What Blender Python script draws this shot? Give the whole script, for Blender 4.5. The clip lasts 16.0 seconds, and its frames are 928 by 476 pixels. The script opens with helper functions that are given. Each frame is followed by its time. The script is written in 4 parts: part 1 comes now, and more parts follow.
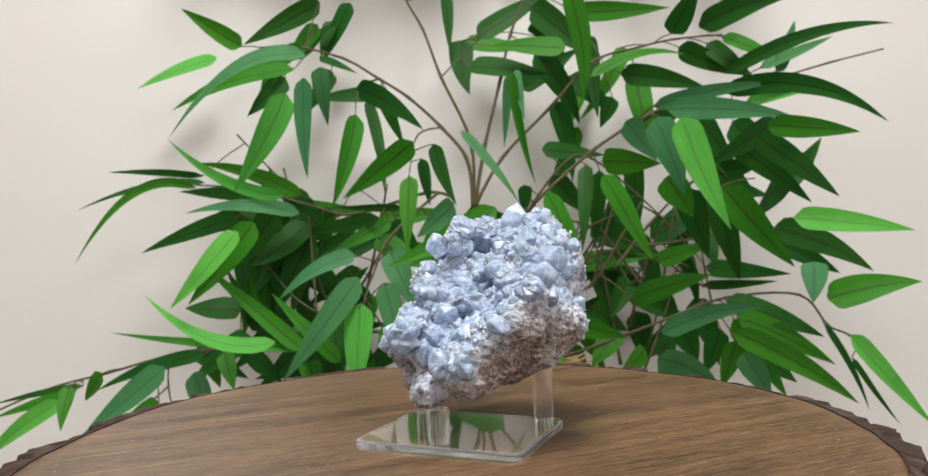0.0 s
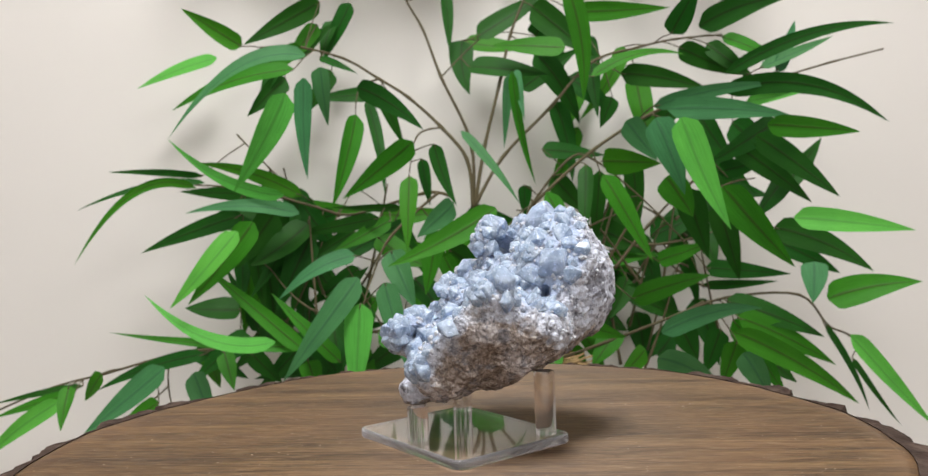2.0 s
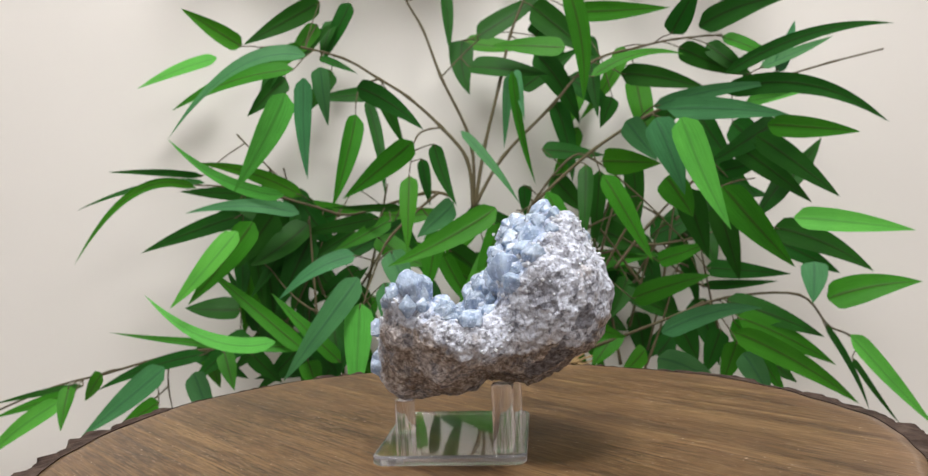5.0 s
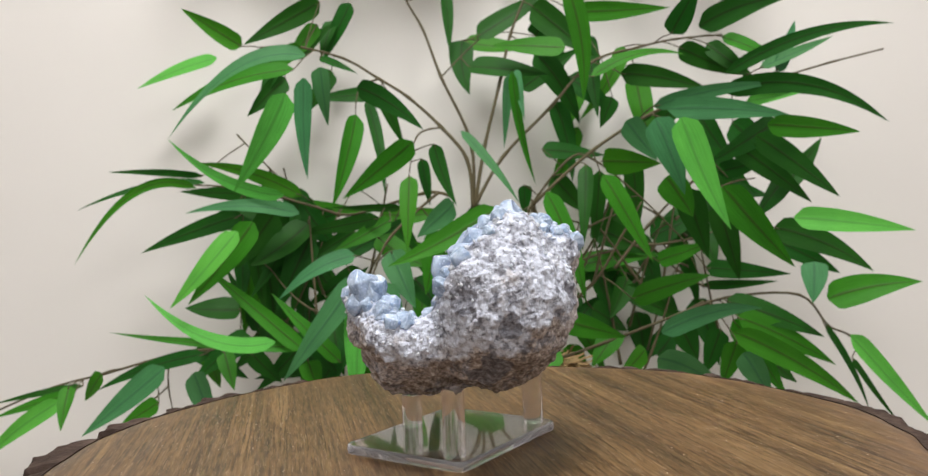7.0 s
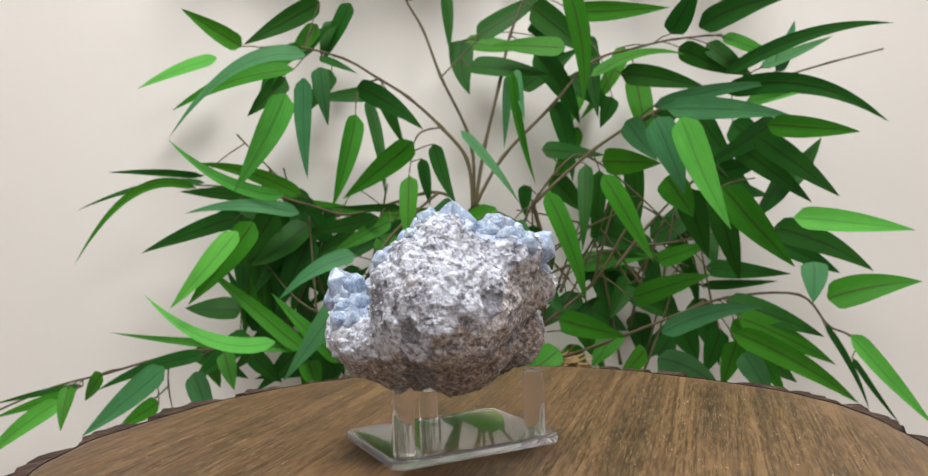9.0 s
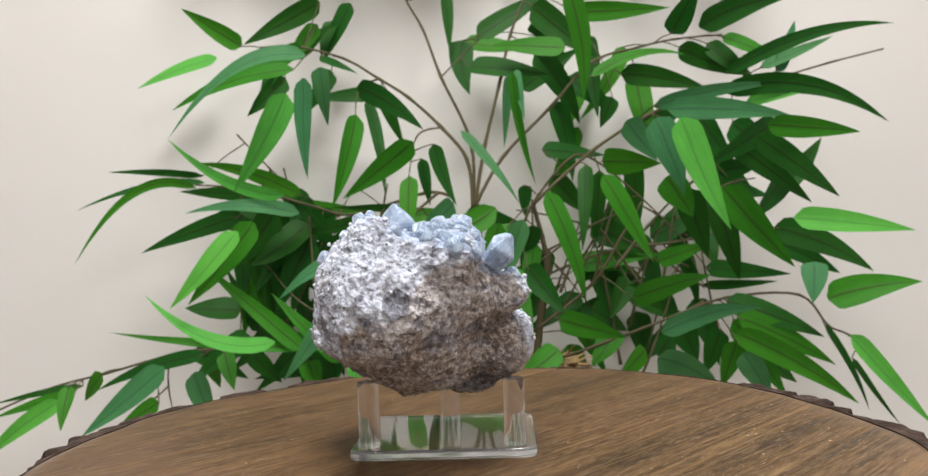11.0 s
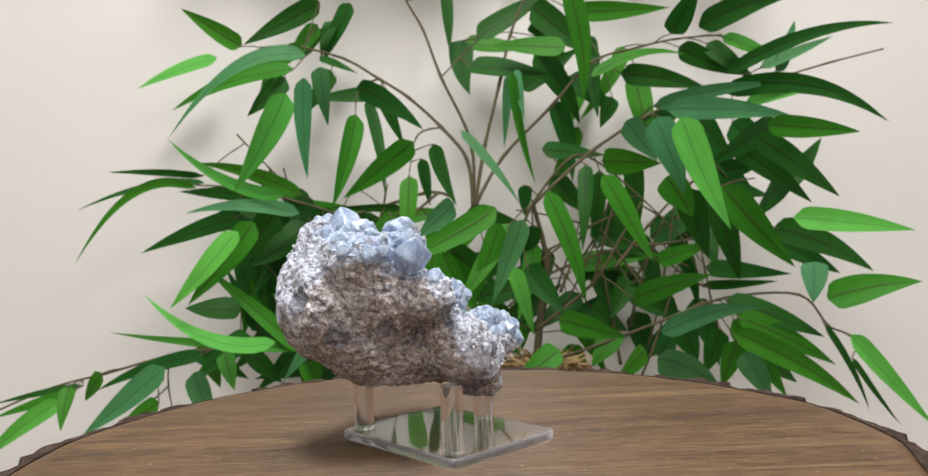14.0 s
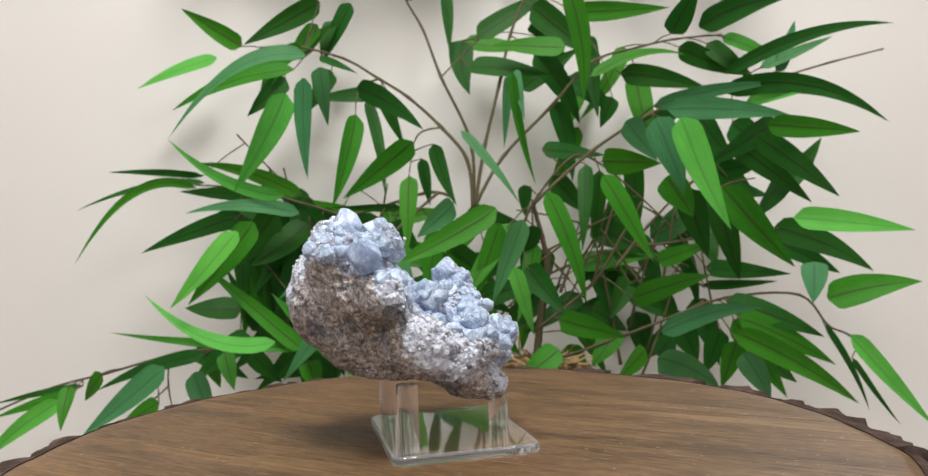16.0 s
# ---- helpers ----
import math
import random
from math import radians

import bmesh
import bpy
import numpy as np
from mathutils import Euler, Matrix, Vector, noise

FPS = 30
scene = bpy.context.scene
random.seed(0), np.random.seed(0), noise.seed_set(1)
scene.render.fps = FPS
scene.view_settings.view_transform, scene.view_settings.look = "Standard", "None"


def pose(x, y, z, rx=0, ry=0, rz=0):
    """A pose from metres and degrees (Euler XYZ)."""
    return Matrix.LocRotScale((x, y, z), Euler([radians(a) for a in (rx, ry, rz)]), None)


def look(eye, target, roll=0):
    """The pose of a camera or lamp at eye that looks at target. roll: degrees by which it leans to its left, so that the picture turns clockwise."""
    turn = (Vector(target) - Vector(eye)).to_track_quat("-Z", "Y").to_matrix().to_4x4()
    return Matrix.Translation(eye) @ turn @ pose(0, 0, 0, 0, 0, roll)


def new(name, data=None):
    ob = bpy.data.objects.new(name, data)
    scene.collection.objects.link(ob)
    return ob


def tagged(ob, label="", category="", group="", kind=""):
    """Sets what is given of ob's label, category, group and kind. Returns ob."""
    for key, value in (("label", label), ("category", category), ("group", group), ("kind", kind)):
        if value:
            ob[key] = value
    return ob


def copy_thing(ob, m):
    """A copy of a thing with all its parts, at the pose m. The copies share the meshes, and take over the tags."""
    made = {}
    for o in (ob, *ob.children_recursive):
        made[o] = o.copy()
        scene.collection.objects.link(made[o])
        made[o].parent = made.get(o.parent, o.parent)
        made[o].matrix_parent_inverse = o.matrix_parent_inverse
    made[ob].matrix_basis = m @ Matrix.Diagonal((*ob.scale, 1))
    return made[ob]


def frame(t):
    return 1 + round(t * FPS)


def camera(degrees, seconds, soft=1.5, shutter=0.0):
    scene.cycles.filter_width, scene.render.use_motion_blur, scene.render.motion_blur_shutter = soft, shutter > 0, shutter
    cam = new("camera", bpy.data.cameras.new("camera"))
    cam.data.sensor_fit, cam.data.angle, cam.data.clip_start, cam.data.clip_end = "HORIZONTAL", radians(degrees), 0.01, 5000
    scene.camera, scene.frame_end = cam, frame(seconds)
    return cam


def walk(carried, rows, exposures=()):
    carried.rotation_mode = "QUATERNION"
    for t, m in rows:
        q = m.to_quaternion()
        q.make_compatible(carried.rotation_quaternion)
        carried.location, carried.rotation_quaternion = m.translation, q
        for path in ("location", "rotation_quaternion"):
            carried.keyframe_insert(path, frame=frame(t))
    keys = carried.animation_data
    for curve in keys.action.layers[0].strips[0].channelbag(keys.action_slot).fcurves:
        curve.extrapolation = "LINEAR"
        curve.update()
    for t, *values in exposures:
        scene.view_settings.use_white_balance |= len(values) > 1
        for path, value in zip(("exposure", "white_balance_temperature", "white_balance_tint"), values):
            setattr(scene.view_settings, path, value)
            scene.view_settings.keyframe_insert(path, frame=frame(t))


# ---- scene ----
# Slab top at 0.80 m; the turntable's axis is the world's z axis.
TOP = 0.80
cam = camera(59.15, 16.0, soft=1.3)
cam.data.dof.use_dof, cam.data.dof.focus_distance, cam.data.dof.aperture_fstop = True, 0.39, 21.0
EYE = Vector((0.0, -0.40, TOP + 0.107))
AIM = EYE + Vector((math.sin(radians(1.186)) * math.cos(radians(1.172)), math.cos(radians(1.186)) * math.cos(radians(1.172)), -math.sin(radians(1.172))))
walk(cam, [(0.0, look(EYE, AIM, -2.17)), (16.0, look(EYE, AIM, -2.17))])

# ---- light: a dim room sky is shut out; three ceiling panels light the shop ----
world = bpy.data.worlds.new("world")
scene.world = world
world.use_nodes = True
world.node_tree.nodes["Background"].inputs[0].default_value = (0.9, 0.95, 1.0, 1)
world.node_tree.nodes["Background"].inputs[1].default_value = 0.05
scene.view_settings.exposure = -0.11
CEIL = 2.55
PANELS = [(-0.05, -0.30, 37), (-1.15, -1.90, 13), (1.25, -1.40, 19)]
for px, py, watts in PANELS:
    lamp = bpy.data.lights.new("panel_light", "AREA")
    lamp.shape, lamp.size, lamp.size_y, lamp.energy, lamp.color = "RECTANGLE", 0.58, 0.58, watts, (1.0, 0.985, 0.965)
    ob = new("panel_light", lamp)
    ob.matrix_world = pose(px, py, CEIL - 0.04)


# ---- materials ----
class Mat:
    """A small builder for node materials."""

    def __init__(self, name):
        self.m = bpy.data.materials.new(name)
        self.m.use_nodes = True
        self.t = self.m.node_tree
        self.b = self.t.nodes["Principled BSDF"]

    def n(self, kind, **vals):
        node = self.t.nodes.new(kind)
        for k, v in vals.items():
            node.inputs[k.replace("_", " ")].default_value = v
        return node

    def l(self, a, b):
        self.t.links.new(a, b)

    def set(self, **vals):
        for k, v in vals.items():
            self.b.inputs[k.replace("_", " ")].default_value = v
        return self

    def coord(self, scale=(1, 1, 1), turn=0.0, kind="Object"):
        tc, mp = self.n("ShaderNodeTexCoord"), self.n("ShaderNodeMapping")
        mp.inputs["Scale"].default_value, mp.inputs["Rotation"].default_value = scale, (0, 0, radians(turn))
        self.l(tc.outputs[kind], mp.inputs[0])
        return mp.outputs[0]

    def noise(self, vec, scale, detail=4.0, rough=0.55, distort=0.0):
        nz = self.n("ShaderNodeTexNoise", Scale=scale, Detail=detail, Roughness=rough, Distortion=distort)
        self.l(vec, nz.inputs["Vector"])
        return nz.outputs["Fac"]

    def ramp(self, fac, stops):
        rp = self.n("ShaderNodeValToRGB")
        el = rp.color_ramp.elements
        while len(el) < len(stops):
            el.new(0.5)
        for e, (p, c) in zip(el, stops):
            e.position, e.color = p, (*c, 1)
        self.l(fac, rp.inputs[0])
        return rp.outputs[0]

    def mix(self, a, b, fac, mode="MIX"):
        mx = self.n("ShaderNodeMix")
        mx.data_type, mx.blend_type = "RGBA", mode
        for sock, val in ((mx.inputs[0], fac), (mx.inputs[6], a), (mx.inputs[7], b)):
            if hasattr(val, "links"):
                self.l(val, sock)
            else:
                sock.default_value = val if isinstance(val, float) else (*val, 1)
        return mx.outputs[2]

    def math(self, op, a, b=0.0, clamp=False):
        mt = self.n("ShaderNodeMath")
        mt.operation, mt.use_clamp = op, clamp
        for sock, val in ((mt.inputs[0], a), (mt.inputs[1], b)):
            if hasattr(val, "links"):
                self.l(val, sock)
            else:
                sock.default_value = val
        return mt.outputs[0]

    def color(self, sock):
        self.l(sock, self.b.inputs["Base Color"])
        return self

    def bump(self, height, strength=0.3, dist=0.001):
        bp = self.n("ShaderNodeBump", Strength=strength, Distance=dist)
        self.l(height, bp.inputs["Height"])
        self.l(bp.outputs[0], self.b.inputs["Normal"])
        return self


def wall_paint():
    k = Mat("cream_wall_paint").set(Roughness=0.6)
    v = k.coord()
    k.color(k.ramp(k.noise(v, 2.5, 3), [(0.3, (0.735, 0.708, 0.68)), (0.7, (0.76, 0.732, 0.704))]))
    return k.bump(k.noise(v, 140, 3), 0.12, 0.001).m


def plain(name, rgb, rough=0.6):
    k = Mat(name).set(Roughness=rough)
    dark = tuple(c * 0.85 for c in rgb)
    k.color(k.ramp(k.noise(k.coord(), 9, 4), [(0.3, dark), (0.7, rgb)]))
    return k.m


GRAIN = 21.5  # the slab's grain runs this way, in degrees


def wood():
    k = Mat("oiled_walnut").set(Roughness=0.55)
    k.b.inputs["Specular IOR Level"].default_value = 0.22
    v = k.coord((1, 1, 1), -GRAIN)
    long = k.n("ShaderNodeMapping")
    long.inputs["Scale"].default_value = (1.6, 42, 42)
    k.l(v, long.inputs[0])
    bands = k.noise(long.outputs[0], 1.6, 6, 0.65, 0.8)
    mid = k.n("ShaderNodeMapping")
    mid.inputs["Scale"].default_value = (5, 300, 300)
    k.l(v, mid.inputs[0])
    streaks = k.noise(mid.outputs[0], 1.0, 4, 0.6, 0.3)
    fine = k.n("ShaderNodeMapping")
    fine.inputs["Scale"].default_value = (16, 760, 760)
    k.l(v, fine.inputs[0])
    pores = k.noise(fine.outputs[0], 1.0, 2, 0.6)
    blot = k.noise(v, 11, 4)
    both = k.math("ADD", k.math("MULTIPLY", bands, 0.66), k.math("MULTIPLY", streaks, 0.34))
    c = k.ramp(both, [(0.38, (0.028, 0.013, 0.006)), (0.46, (0.084, 0.043, 0.018)), (0.53, (0.142, 0.078, 0.033)), (0.62, (0.245, 0.148, 0.066))])
    c = k.mix(c, (0.040, 0.020, 0.010), k.math("MULTIPLY", k.ramp(pores, [(0.40, (1, 1, 1)), (0.46, (0, 0, 0))]), 0.75))
    c = k.mix(c, (0.30, 0.20, 0.11), k.math("MULTIPLY", k.ramp(pores, [(0.56, (0, 0, 0)), (0.64, (1, 1, 1))]), 0.16))
    c = k.mix(c, (0.20, 0.105, 0.052), k.math("MULTIPLY", k.ramp(blot, [(0.42, (0, 0, 0)), (0.66, (1, 1, 1))]), 0.4))
    # short pale fibres along the grain
    fm = k.n("ShaderNodeMapping")
    fm.inputs["Scale"].default_value = (65, 470, 470)
    k.l(v, fm.inputs[0])
    fibre = k.noise(fm.outputs[0], 1.0, 5, 0.7, 0.5)
    c = k.mix(c, (0.40, 0.26, 0.125), k.math("MULTIPLY", k.ramp(fibre, [(0.47, (0, 0, 0)), (0.66, (1, 1, 1))]), 0.28))
    c = k.mix(c, (0.034, 0.018, 0.008), k.math("MULTIPLY", k.ramp(fibre, [(0.36, (1, 1, 1)), (0.47, (0, 0, 0))]), 0.36))
    # pale sanding scratches across the grain
    for turn, amount in ((64, 0.55), (108, 0.4), (20, 0.35)):
        sm = k.n("ShaderNodeMapping")
        sm.inputs["Rotation"].default_value, sm.inputs["Scale"].default_value = (0, 0, radians(turn)), (70, 950, 1)
        k.l(v, sm.inputs[0])
        mark = k.ramp(k.noise(sm.outputs[0], 1.0, 2, 0.5, 0.4), [(0.63, (0, 0, 0)), (0.70, (1, 1, 1))])
        c = k.mix(c, (0.36, 0.26, 0.16), k.math("MULTIPLY", mark, amount))
    dust = k.noise(v, 420, 2, 0.5)
    c = k.mix(c, (0.62, 0.52, 0.40), k.ramp(dust, [(0.715, (0, 0, 0)), (0.74, (1, 1, 1))]))
    # paler sapwood towards the bark
    sep = k.n("ShaderNodeSeparateXYZ")
    k.l(v, sep.inputs[0])
    far = k.math("SQRT", k.math("ADD", k.math("POWER", sep.outputs[0], 2.0), k.math("POWER", sep.outputs[1], 2.0)))
    far = k.math("ADD", far, k.math("MULTIPLY", k.math("SUBTRACT", k.noise(v, 14, 3), 0.5), 0.05))
    sap = k.ramp(k.math("MULTIPLY", far, 4.0), [(0.76, (0, 0, 0)), (0.84, (1, 1, 1))])
    c = k.mix(c, k.mix(c, (0.27, 0.155, 0.085), 0.32), sap)
    # a dark seam along the grain
    wob = k.math("MULTIPLY_ADD", k.noise(long.outputs[0], 0.5, 2), 0.012)
    off = k.math("ABSOLUTE", k.math("ADD", k.math("ADD", sep.outputs[1], wob), 0.024))
    seam = k.math("SUBTRACT", 1.0, k.math("DIVIDE", off, 0.0016), True)
    c = k.mix(c, (0.035, 0.017, 0.009), k.math("MULTIPLY", seam, 0.7))
    k.color(k.mix(c, (0, 0, 0), 0.24))
    across = k.n("ShaderNodeVectorTransform")
    across.vector_type, across.convert_from, across.convert_to = "VECTOR", "OBJECT", "WORLD"
    across.inputs[0].default_value = (-math.sin(radians(GRAIN)), math.cos(radians(GRAIN)), 0)
    k.l(across.outputs[0], k.b.inputs["Tangent"])
    k.set(Anisotropic=0.9)
    k.b.inputs["Specular IOR Level"].default_value = 0.38
    k.l(k.ramp(bands, [(0.3, (0.42,) * 3), (0.7, (0.56,) * 3)]), k.b.inputs["Roughness"])
    h = k.math("ADD", k.math("MULTIPLY", pores, 0.8), streaks)
    return k.bump(h, 0.4, 0.0006).m


def bark():
    k = Mat("dark_bark").set(Roughness=0.9)
    k.b.inputs["Specular IOR Level"].default_value = 0.12
    v = k.coord()
    c = k.ramp(k.noise(v, 70, 6, 0.65), [(0.3, (0.022, 0.015, 0.012)), (0.55, (0.062, 0.042, 0.034)), (0.75, (0.12, 0.088, 0.072))])
    return k.color(c).bump(k.noise(v, 160, 5), 0.9, 0.002).m


def leaf_cloth(name, rgb, rib, back=0.0):
    """Printed cloth leaf: streaks along its length, a midrib, a little light shining through."""
    k = Mat(name).set(Roughness=0.52)
    k.b.inputs["Specular IOR Level"].default_value = 0.28
    uv = k.coord((1, 1, 1), 0, "UV")
    sep = k.n("ShaderNodeSeparateXYZ")
    k.l(uv, sep.inputs[0])
    st = k.n("ShaderNodeMapping")
    st.inputs["Scale"].default_value = (46, 2.2, 1)
    k.l(uv, st.inputs[0])
    streak = k.noise(st.outputs[0], 1.0, 3)
    info = k.n("ShaderNodeObjectInfo")
    lo = tuple(c * 0.70 for c in rgb)
    hi = tuple(min(1, c * 1.24) for c in rgb)
    c = k.ramp(streak, [(0.3, lo), (0.7, hi)])
    warm = (rgb[0] * 1.35 + 0.008, rgb[1] * 1.0, rgb[2] * 0.7)
    c = k.mix(c, warm, k.math("MULTIPLY", info.outputs["Random"], 0.6))
    mott = k.noise(k.coord((1, 1, 1)), 30, 3)
    c = k.mix(c, lo, k.math("MULTIPLY", k.ramp(mott, [(0.45, (0, 0, 0)), (0.75, (1, 1, 1))]), 0.5))
    mid = k.math("ABSOLUTE", k.math("SUBTRACT", sep.outputs[0], 0.5))
    vein = k.math("SUBTRACT", 1.0, k.math("DIVIDE", mid, 0.07), True)
    c = k.mix(c, rib, k.math("MULTIPLY", vein, 0.75))
    k.color(c)
    k.bump(k.math("ADD", streak, vein), 0.35, 0.0012)
    tr = k.n("ShaderNodeBsdfTranslucent")
    k.l(c, tr.inputs[0])
    mx = k.n("ShaderNodeMixShader", Fac=0.28)
    k.l(k.b.outputs[0], mx.inputs[1])
    k.l(tr.outputs[0], mx.inputs[2])
    k.l(mx.outputs[0], k.t.nodes["Material Output"].inputs[0])
    return k.m


def geode_matrix():
    """Brown-grey weathered rind below, white sugary crust at the rim, pale blue under the crystals."""
    k = Mat("geode_matrix").set(Roughness=0.9)
    k.b.inputs["Specular IOR Level"].default_value = 0.12
    v = k.coord()

    def attr(key):
        at = k.n("ShaderNodeAttribute")
        at.attribute_name = key
        return at.outputs["Fac"]

    rind = k.math("ADD", attr("rind"), k.math("MULTIPLY", k.math("SUBTRACT", k.noise(v, 75, 8, 0.74), 0.5), 1.9))
    blueness = k.math("ADD", attr("blue"), k.math("MULTIPLY", k.math("SUBTRACT", k.noise(v, 110, 5, 0.6), 0.5), 0.9))
    grains = k.noise(v, 420, 5, 0.72)
    patch = k.noise(v, 62, 6, 0.68)
    brown = k.ramp(grains, [(0.34, (0.12, 0.096, 0.083)), (0.5, (0.315, 0.262, 0.235)), (0.64, (0.58, 0.53, 0.50))])
    brown = k.mix(brown, (0.16, 0.12, 0.10), k.math("MULTIPLY", k.ramp(patch, [(0.54, (0, 0, 0)), (0.68, (1, 1, 1))]), 0.55))
    pale = k.ramp(grains, [(0.34, (0.27, 0.245, 0.25)), (0.5, (0.50, 0.465, 0.475)), (0.64, (0.68, 0.66, 0.68))])
    brown = k.mix(brown, pale, k.math("MULTIPLY", k.ramp(k.noise(v, 38, 7, 0.72), [(0.45, (0, 0, 0)), (0.56, (1, 1, 1))]), 0.85))
    crack = k.math("ABSOLUTE", k.math("SUBTRACT", k.noise(v, 70, 5, 0.6, 1.2), 0.5))
    brown = k.mix(brown, (0.05, 0.04, 0.036), k.math("MULTIPLY", k.ramp(crack, [(0.004, (1, 1, 1)), (0.018, (0, 0, 0))]), 0.6))
    white = k.ramp(grains, [(0.34, (0.22, 0.225, 0.275)), (0.45, (0.49, 0.515, 0.60)), (0.60, (0.64, 0.675, 0.78))])
    white = k.mix(white, (0.36, 0.31, 0.28), k.math("MULTIPLY", k.ramp(patch, [(0.56, (0, 0, 0)), (0.68, (1, 1, 1))]), 0.55))
    white = k.mix(white, (0.27, 0.28, 0.34), k.math("MULTIPLY", k.ramp(k.noise(v, 150, 4, 0.6), [(0.58, (0, 0, 0)), (0.66, (1, 1, 1))]), 0.6))
    blue = k.ramp(grains, [(0.3, (0.25, 0.31, 0.44)), (0.7, (0.50, 0.58, 0.74))])
    w = k.ramp(rind, [(0.36, (0, 0, 0)), (0.64, (1, 1, 1))])
    b = k.ramp(blueness, [(0.42, (0, 0, 0)), (0.62, (1, 1, 1))])
    c = k.mix(k.mix(brown, white, w), blue, b)
    inclusion = k.math("ADD", attr("spot"), k.math("MULTIPLY", k.math("SUBTRACT", k.noise(v, 150, 6, 0.7), 0.5), 2.6))
    dark = k.ramp(grains, [(0.38, (0.075, 0.075, 0.09)), (0.62, (0.25, 0.25, 0.29))])
    k.color(k.mix(c, dark, k.math("MULTIPLY", k.ramp(inclusion, [(0.55, (0, 0, 0)), (0.75, (1, 1, 1))]), 0.8)))
    vor = k.n("ShaderNodeTexVoronoi", Scale=620.0)
    k.l(v, vor.inputs["Vector"])
    h = k.math("SUBTRACT", k.math("ADD", grains, patch), k.math("MULTIPLY", vor.outputs["Distance"], 0.6))
    return k.bump(h, 0.5, 0.0013).m


def celestite(name, deep, pale, clear):
    """Milky celestite: cloudy inside, glassy on its faces."""
    k = Mat(name).set(IOR=1.45)
    v = k.coord()
    cloud = k.noise(v, 1.7, 4, 0.6)
    info = k.n("ShaderNodeObjectInfo")
    c = k.ramp(cloud, [(0.3, deep), (0.7, pale)])
    c = k.mix(c, pale, k.math("MULTIPLY", info.outputs["Random"], 0.5))
    k.color(c)
    k.l(k.math("MULTIPLY", k.ramp(cloud, [(0.35, (1, 1, 1)), (0.7, (0.25, 0.25, 0.25))]), clear), k.b.inputs["Transmission Weight"])
    k.l(k.ramp(k.noise(v, 4, 3), [(0.35, (0.10,) * 3), (0.7, (0.32,) * 3)]), k.b.inputs["Roughness"])
    k.set(Subsurface_Weight=0.5, Subsurface_Scale=0.008, Subsurface_Radius=(0.75, 0.88, 1.0))
    return k.bump(k.noise(v, 4, 4), 0.1, 0.03).m


WALL = wall_paint()
CEILING = plain("white_ceiling_paint", (0.8, 0.8, 0.79))
FLOOR = plain("grey_floor", (0.30, 0.27, 0.24))
TABLE = plain("dark_table_paint", (0.10, 0.08, 0.07), 0.5)
WOOD, BARK = wood(), bark()
LEAF = {
    "L": leaf_cloth("leaf_bright_green", (0.098, 0.46, 0.066), (0.070, 0.25, 0.045)),
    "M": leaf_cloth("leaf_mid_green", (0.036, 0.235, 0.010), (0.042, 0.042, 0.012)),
    # D: green darkened in its base colour for the shade inside the plant
    "D": leaf_cloth("leaf_shaded_green", (0.011, 0.108, 0.008), (0.020, 0.028, 0.007)),
    "T": leaf_cloth("leaf_grey_green_underside", (0.056, 0.235, 0.088), (0.038, 0.13, 0.06)),
}
STEM = plain("brown_green_stem", (0.092, 0.074, 0.032), 0.7)
STRAW = plain("straw", (0.42, 0.28, 0.13), 0.8)
WICKER = plain("wicker", (0.25, 0.15, 0.07), 0.7)
ACRYLIC = Mat("clear_acrylic").set(Roughness=0.03, IOR=1.44, Transmission_Weight=1.0, Base_Color=(0.97, 0.975, 0.985, 1)).m
ACRYLIC_EDGE = Mat("rounded_acrylic_edge").set(Roughness=0.09, IOR=1.49, Transmission_Weight=0.84, Base_Color=(0.93, 0.92, 0.97, 1)).m
ACRYLIC_PEG = Mat("clear_acrylic_rod").set(Roughness=0.03, IOR=1.49, Transmission_Weight=0.965, Base_Color=(0.95, 0.93, 0.95, 1)).m
MATRIX = geode_matrix()
CRYSTAL = celestite("pale_blue_celestite", (0.345, 0.455, 0.655), (0.56, 0.66, 0.835), 0.45)
DRUSE = celestite("white_blue_druse", (0.50, 0.55, 0.66), (0.72, 0.75, 0.83), 0.15)
GLOW = bpy.data.materials.new("lamp_diffuser")
GLOW.use_nodes = True
GLOW.node_tree.nodes["Principled BSDF"].inputs["Emission Color"].default_value = (1, 0.97, 0.94, 1)
GLOW.node_tree.nodes["Principled BSDF"].inputs["Emission Strength"].default_value = 6


# ---- mesh helpers ----
def mesh(name, verts, faces, mat, smooth=False):
    me = bpy.data.meshes.new(name)
    me.from_pydata([tuple(v) for v in verts], [], faces)
    me.materials.append(mat)
    if smooth:
        me.polygons.foreach_set("use_smooth", [True] * len(me.polygons))
    me.update()
    return me


def part(name, data, parent, label="", at=None):
    """One mesh object, under a thing or a part."""
    ob = new(name, data)
    if parent is not None:
        ob.parent = parent
    if at is not None:
        ob.matrix_basis = at
    return tagged(ob, label) if label else ob


def from_bm(name, bm, mat, smooth=False):
    me = bpy.data.meshes.new(name)
    bm.normal_update()
    bm.to_mesh(me)
    bm.free()
    me.materials.append(mat)
    if smooth:
        me.polygons.foreach_set("use_smooth", [True] * len(me.polygons))
    return me


def box(name, lo, hi, mat, bevel=0.0):
    bm = bmesh.new()
    size = [b - a for a, b in zip(lo, hi)]
    mid = [(a + b) / 2 for a, b in zip(lo, hi)]
    bmesh.ops.create_cube(bm, size=1, matrix=Matrix.Translation(mid) @ Matrix.Diagonal((*size, 1)))
    if bevel:
        bmesh.ops.bevel(bm, geom=bm.edges[:], offset=bevel, segments=2, affect="EDGES")
    return from_bm(name, bm, mat)


